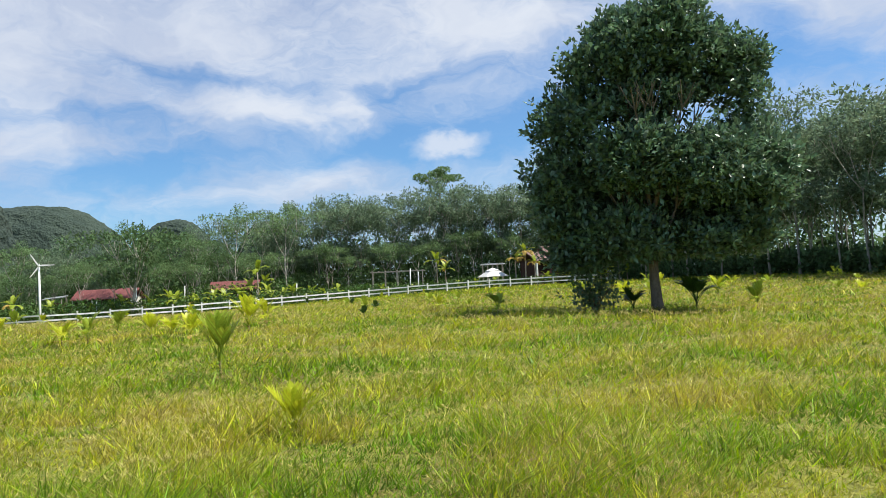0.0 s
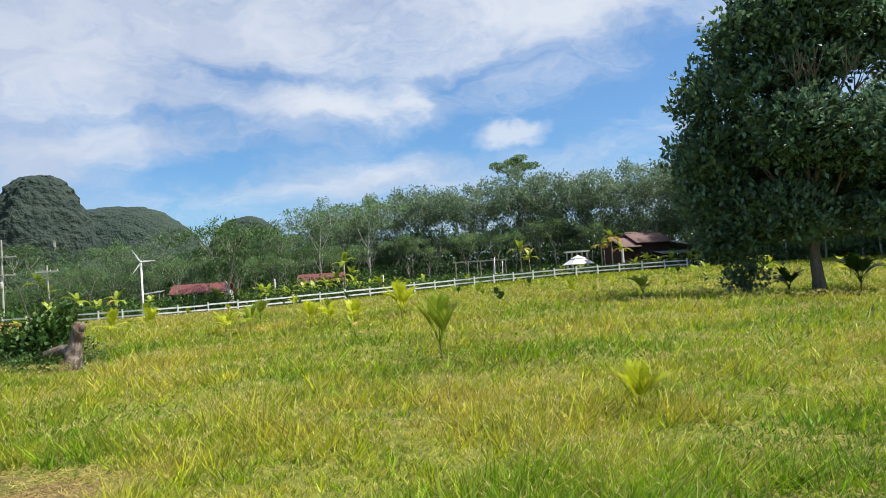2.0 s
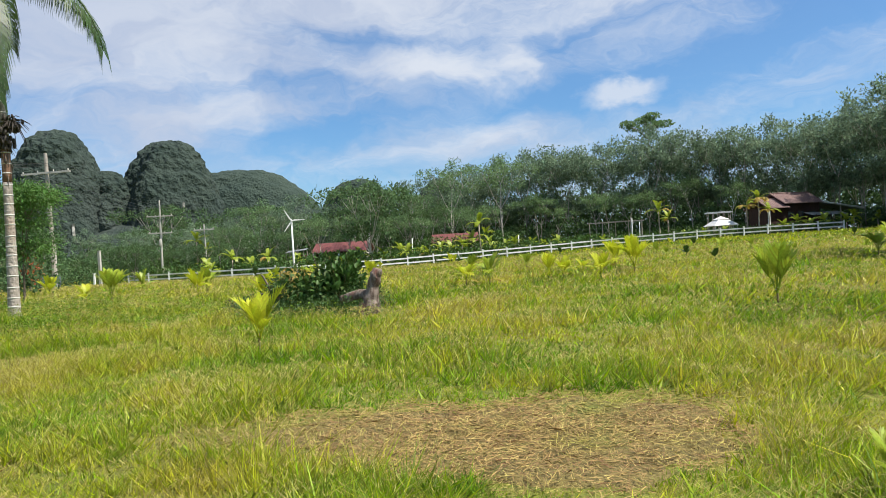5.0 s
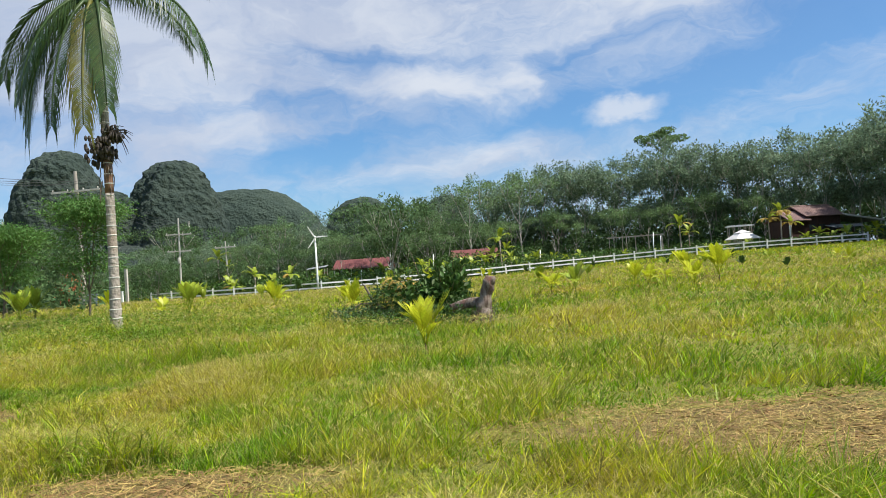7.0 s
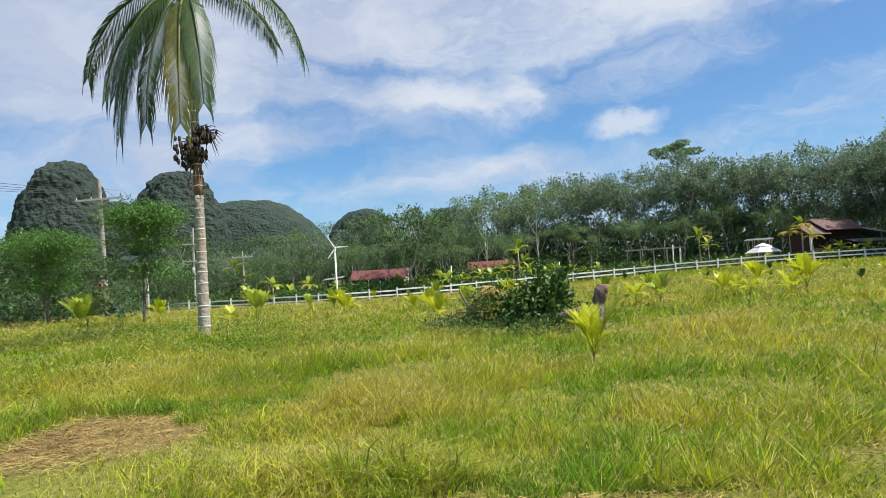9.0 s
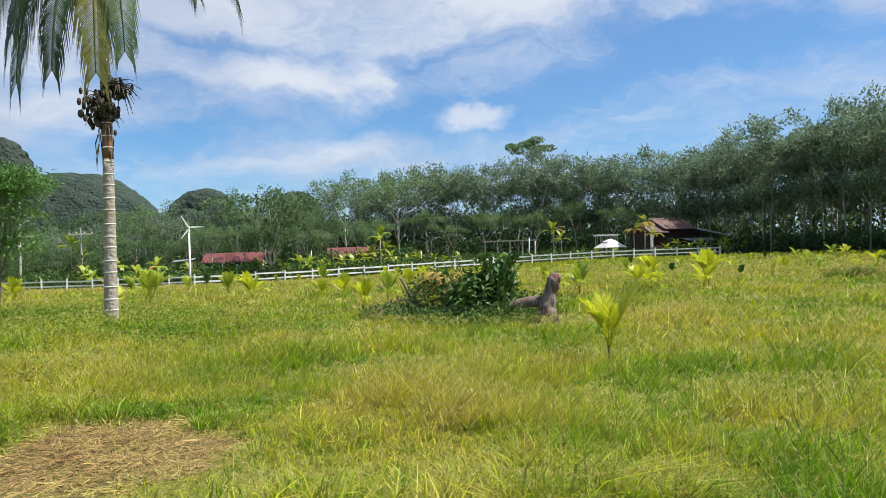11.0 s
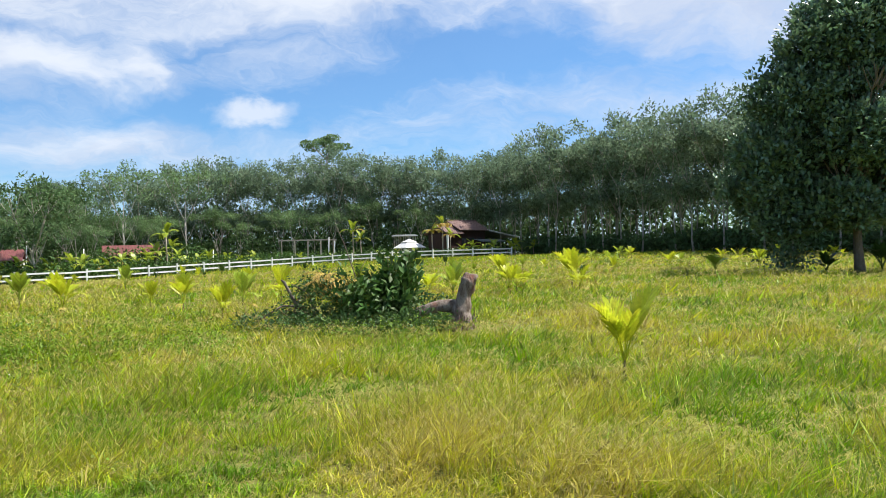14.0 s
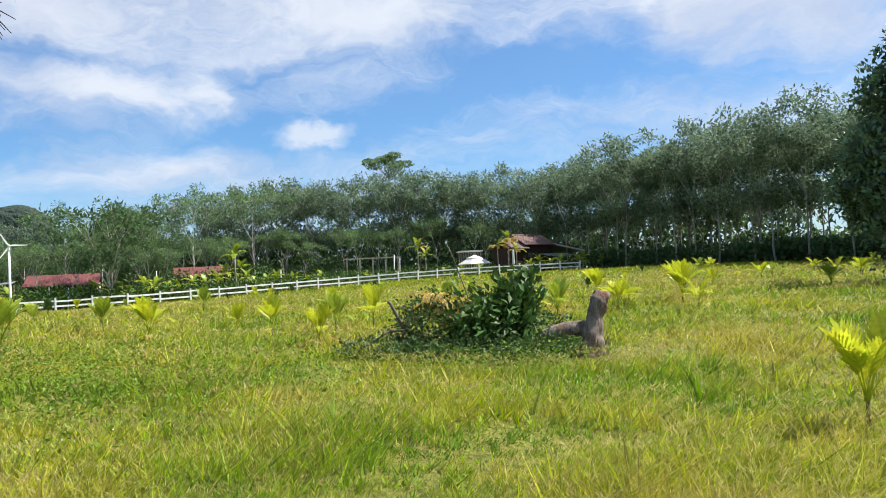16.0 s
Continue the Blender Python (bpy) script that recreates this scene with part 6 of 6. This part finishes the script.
def arbour(x, y, long, tall, mat, label):
    ob = thing("trellis", pose(x, y, float(lie(x, y)), 0, 0, -3), label, "trellis", "trellises behind the fence")
    for k in range(5):
        a = -long / 2 + long * k / 4
        for b in (-0.8, 0.8):
            part("post", Geo().tube([(a, b, -0.1), (a, b, tall)], [0.07, 0.06], 6).mesh("post", M_GREYWOOD), ob)
    for b in (-0.85, 0.85):
        part("beam", Geo().box((0, b, tall + 0.06), (long + 0.8, 0.12, 0.16), 0, 0.01).mesh("beam", mat), ob)
    for k in range(9):
        part("cross_slat", Geo().box((-long / 2 + long * k / 8, 0, tall + 0.19), (0.1, 2.2, 0.09), 0, 0.01).mesh("cross_slat", mat), ob)


arbour(4.6, 127.5, 8.6, 4.0, M_GREYWOOD, "long wooden trellis for climbing plants")
arbour(21.0, 126.0, 3.4, 4.0, M_WHITE, "white trellis frame behind the canopy")


def white_stakes():
    for x, y, h in ((-27.6, 113.0, 4.2), (-11.0, 113.5, 3.2), (-34.0, 111.0, 5.5), (6.5, 119.0, 4.2), (-36.0, 101.5, 2.6), (7.9, 121.5, 3.6)):
        ob = thing("stake", pose(x, y, float(lie(x, y)), 1, 1, 0), "thin white painted pole among the shrubs", "pole", "white poles in the garden")
        part("shaft", Geo().tube([(0, 0, -0.1), (0, 0, h / 2), (0.05, 0, h)], [0.09, 0.085, 0.07], 7).mesh("shaft", M_WHITE, True), ob)


white_stakes()


def croton(x, y, tall):
    nr = np.random.default_rng(44)
    ob = thing("red_croton", pose(x, y, float(lie(x, y))), "bushy croton with red and orange leaves", "shrub")
    part("stem", Geo().tube([(0, 0, -0.05), (0.05, 0, tall * 0.4), (0, 0, tall * 0.85)], [0.06, 0.05, 0.02], 6).mesh("stem", M_BARKDK), ob)
    P = nr.normal(size=(700, 3)) * [0.4, 0.4, tall * 0.22] + [0, 0, tall * 0.62]
    V, F = leaf_arrays(P, nr.normal(size=P.shape) + [0, 0, 0.4], 0.22 * (0.6 + 0.8 * nr.random(len(P))), 0.1, rng=nr)
    part("leaves", tri_mesh("leaves", V, F, M_REDLEAF), ob)


croton(-44.0, 50.0, 2.0)


def garden_bench(x, y):
    ob = thing("garden_bench", pose(x, y, float(lie(x, y)), 0, 0, 35), "blue-grey painted garden bench", "bench")
    for k in range(4):
        part("seat_slat", Geo().box((0, -0.2 + k * 0.13, 0.45), (1.6, 0.1, 0.04), 0, 0.01).mesh("seat_slat", M_BLUEGREY), ob)
        part("back_slat", Geo().box((0, 0.28, 0.6 + k * 0.16), (1.6, 0.04, 0.11), 0, 0.01).mesh("back_slat", M_BLUEGREY), ob)
    for a in (-0.7, 0.7):
        for b, h in ((-0.22, 0.45), (0.3, 1.15)):
            part("leg", Geo().box((a, b, h / 2), (0.07, 0.07, h), 0, 0.01).mesh("leg", M_BLUEGREY), ob)


garden_bench(-45.0, 53.5)


# ---- hills ----
def hill(x, y, tall, rx, ry, steep, seed, label, cliffs=0, mat=M_KARST):
    """A wooded limestone hill with steep flanks."""
    ob = thing("limestone_hill", pose(x, y, 0), label, "hill", "limestone hills")
    na, nr_ = (220, 80) if cliffs > 2 else (90, 40)
    V, F = [], []
    for i in range(nr_ + 1):
        k = i / nr_
        h = (1 - k ** steep) ** 0.8 if k < 1 else 0
        for j in range(na):
            a = 2 * math.pi * j / na
            rr = 1 + 0.16 * noise.noise(Vector((math.cos(a) * 1.3 + seed, math.sin(a) * 1.3, 0)))
            p = Vector((math.cos(a) * rx * k * rr, math.sin(a) * ry * k * rr, tall * h))
            q = Vector((p.x + x, p.y + y, p.z))
            w = noise.noise(q * 0.02 + Vector((seed, 0, 0))) * 7 + noise.noise(q * 0.06) * 4 + (0.7 - noise.voronoi(q * 0.085)[0][0]) * 7.5
            w *= min(1, tall / 150)
            V.append((p.x + math.cos(a) * w * min(1, k * 2), p.y + math.sin(a) * w * min(1, k * 2), max(-5, p.z + w * 0.45 * (1 if k < 0.98 else 0))))
    for i in range(nr_):
        for j in range(na):
            q, n2 = i * na, (j + 1) % na
            F.append((q + j, q + na + j, q + na + n2))
            F.append((q + j, q + na + n2, q + n2))
    data = tri_mesh("slope", V, F, mat)
    data.shade_smooth()
    part("slope", data, ob)
    rng = random.Random(seed)
    for c in range(cliffs // 2):
        a = -math.pi / 2 + rng.uniform(-1.1, 1.1) + 0.45
        k = rng.uniform(0.78, 0.93)
        h = tall * (1 - k ** steep) ** 0.8
        rr = 1 + 0.16 * noise.noise(Vector((math.cos(a) * 1.3 + seed, math.sin(a) * 1.3, 0)))
        o = Vector((math.cos(a) * (rx * k * rr - 1), math.sin(a) * (ry * k * rr - 1), h))
        w, t = rng.uniform(1.2, 2.6), rng.uniform(12, 30)
        side = Vector((-math.sin(a), math.cos(a), 0))
        out = Vector((math.cos(a), math.sin(a), 0)) * 6
        g = Geo()
        ring = []
        for z in np.linspace(-0.5, 0.5, 7):
            s = w * (0.5 + 0.5 * rng.random())
            ring.append((o + side * -s + Vector((0, 0, z * t)), o + side * s + Vector((0, 0, z * t))))
        g.v = [tuple(p + out * rng.uniform(0.6, 1.2)) for pr in ring for p in pr]
        n = len(g.v)
        g.v += [tuple(Vector(p) - out * 3) for p in g.v]
        for i in range(6):
            g.f.append((2 * i, 2 * i + 1, 2 * i + 3, 2 * i + 2))
            g.f.append((2 * i, 2 * i + 2, n + 2 * i + 2, n + 2 * i))
            g.f.append((2 * i + 3, 2 * i + 1, n + 2 * i + 1, n + 2 * i + 3))
        part("bare_cliff", g.mesh("bare_cliff", M_CLIFF), ob, "pale bare limestone cliff")
    return ob


hill(-907, 1197, 262, 110, 110, 2.6, 3, "steep round limestone hill covered in dark forest", 6)
hill(-832, 1235, 188, 72, 72, 2.6, 5, "lower wooded shoulder beside a limestone hill", 3)
hill(-745, 1304, 243, 118, 118, 2.6, 8, "steep domed limestone hill with pale cliffs", 7)
hill(-800, 1290, 95, 360, 200, 2.0, 11, "low forested foothill of the limestone hills")
hill(-940, 2010, 272, 330, 170, 2.6, 14, "long distant forested ridge", 0, M_HILLFAR)
hill(-690, 2414, 262, 170, 110, 2.6, 16, "small distant rounded hill", 0, M_HILLFAR)
hill(-400, 2450, 250, 130, 110, 2.6, 18, "small distant rounded hill", 0, M_HILLFAR)
hill(-1150, 1150, 190, 150, 120, 3.0, 19, "wooded hill at the edge of the valley")
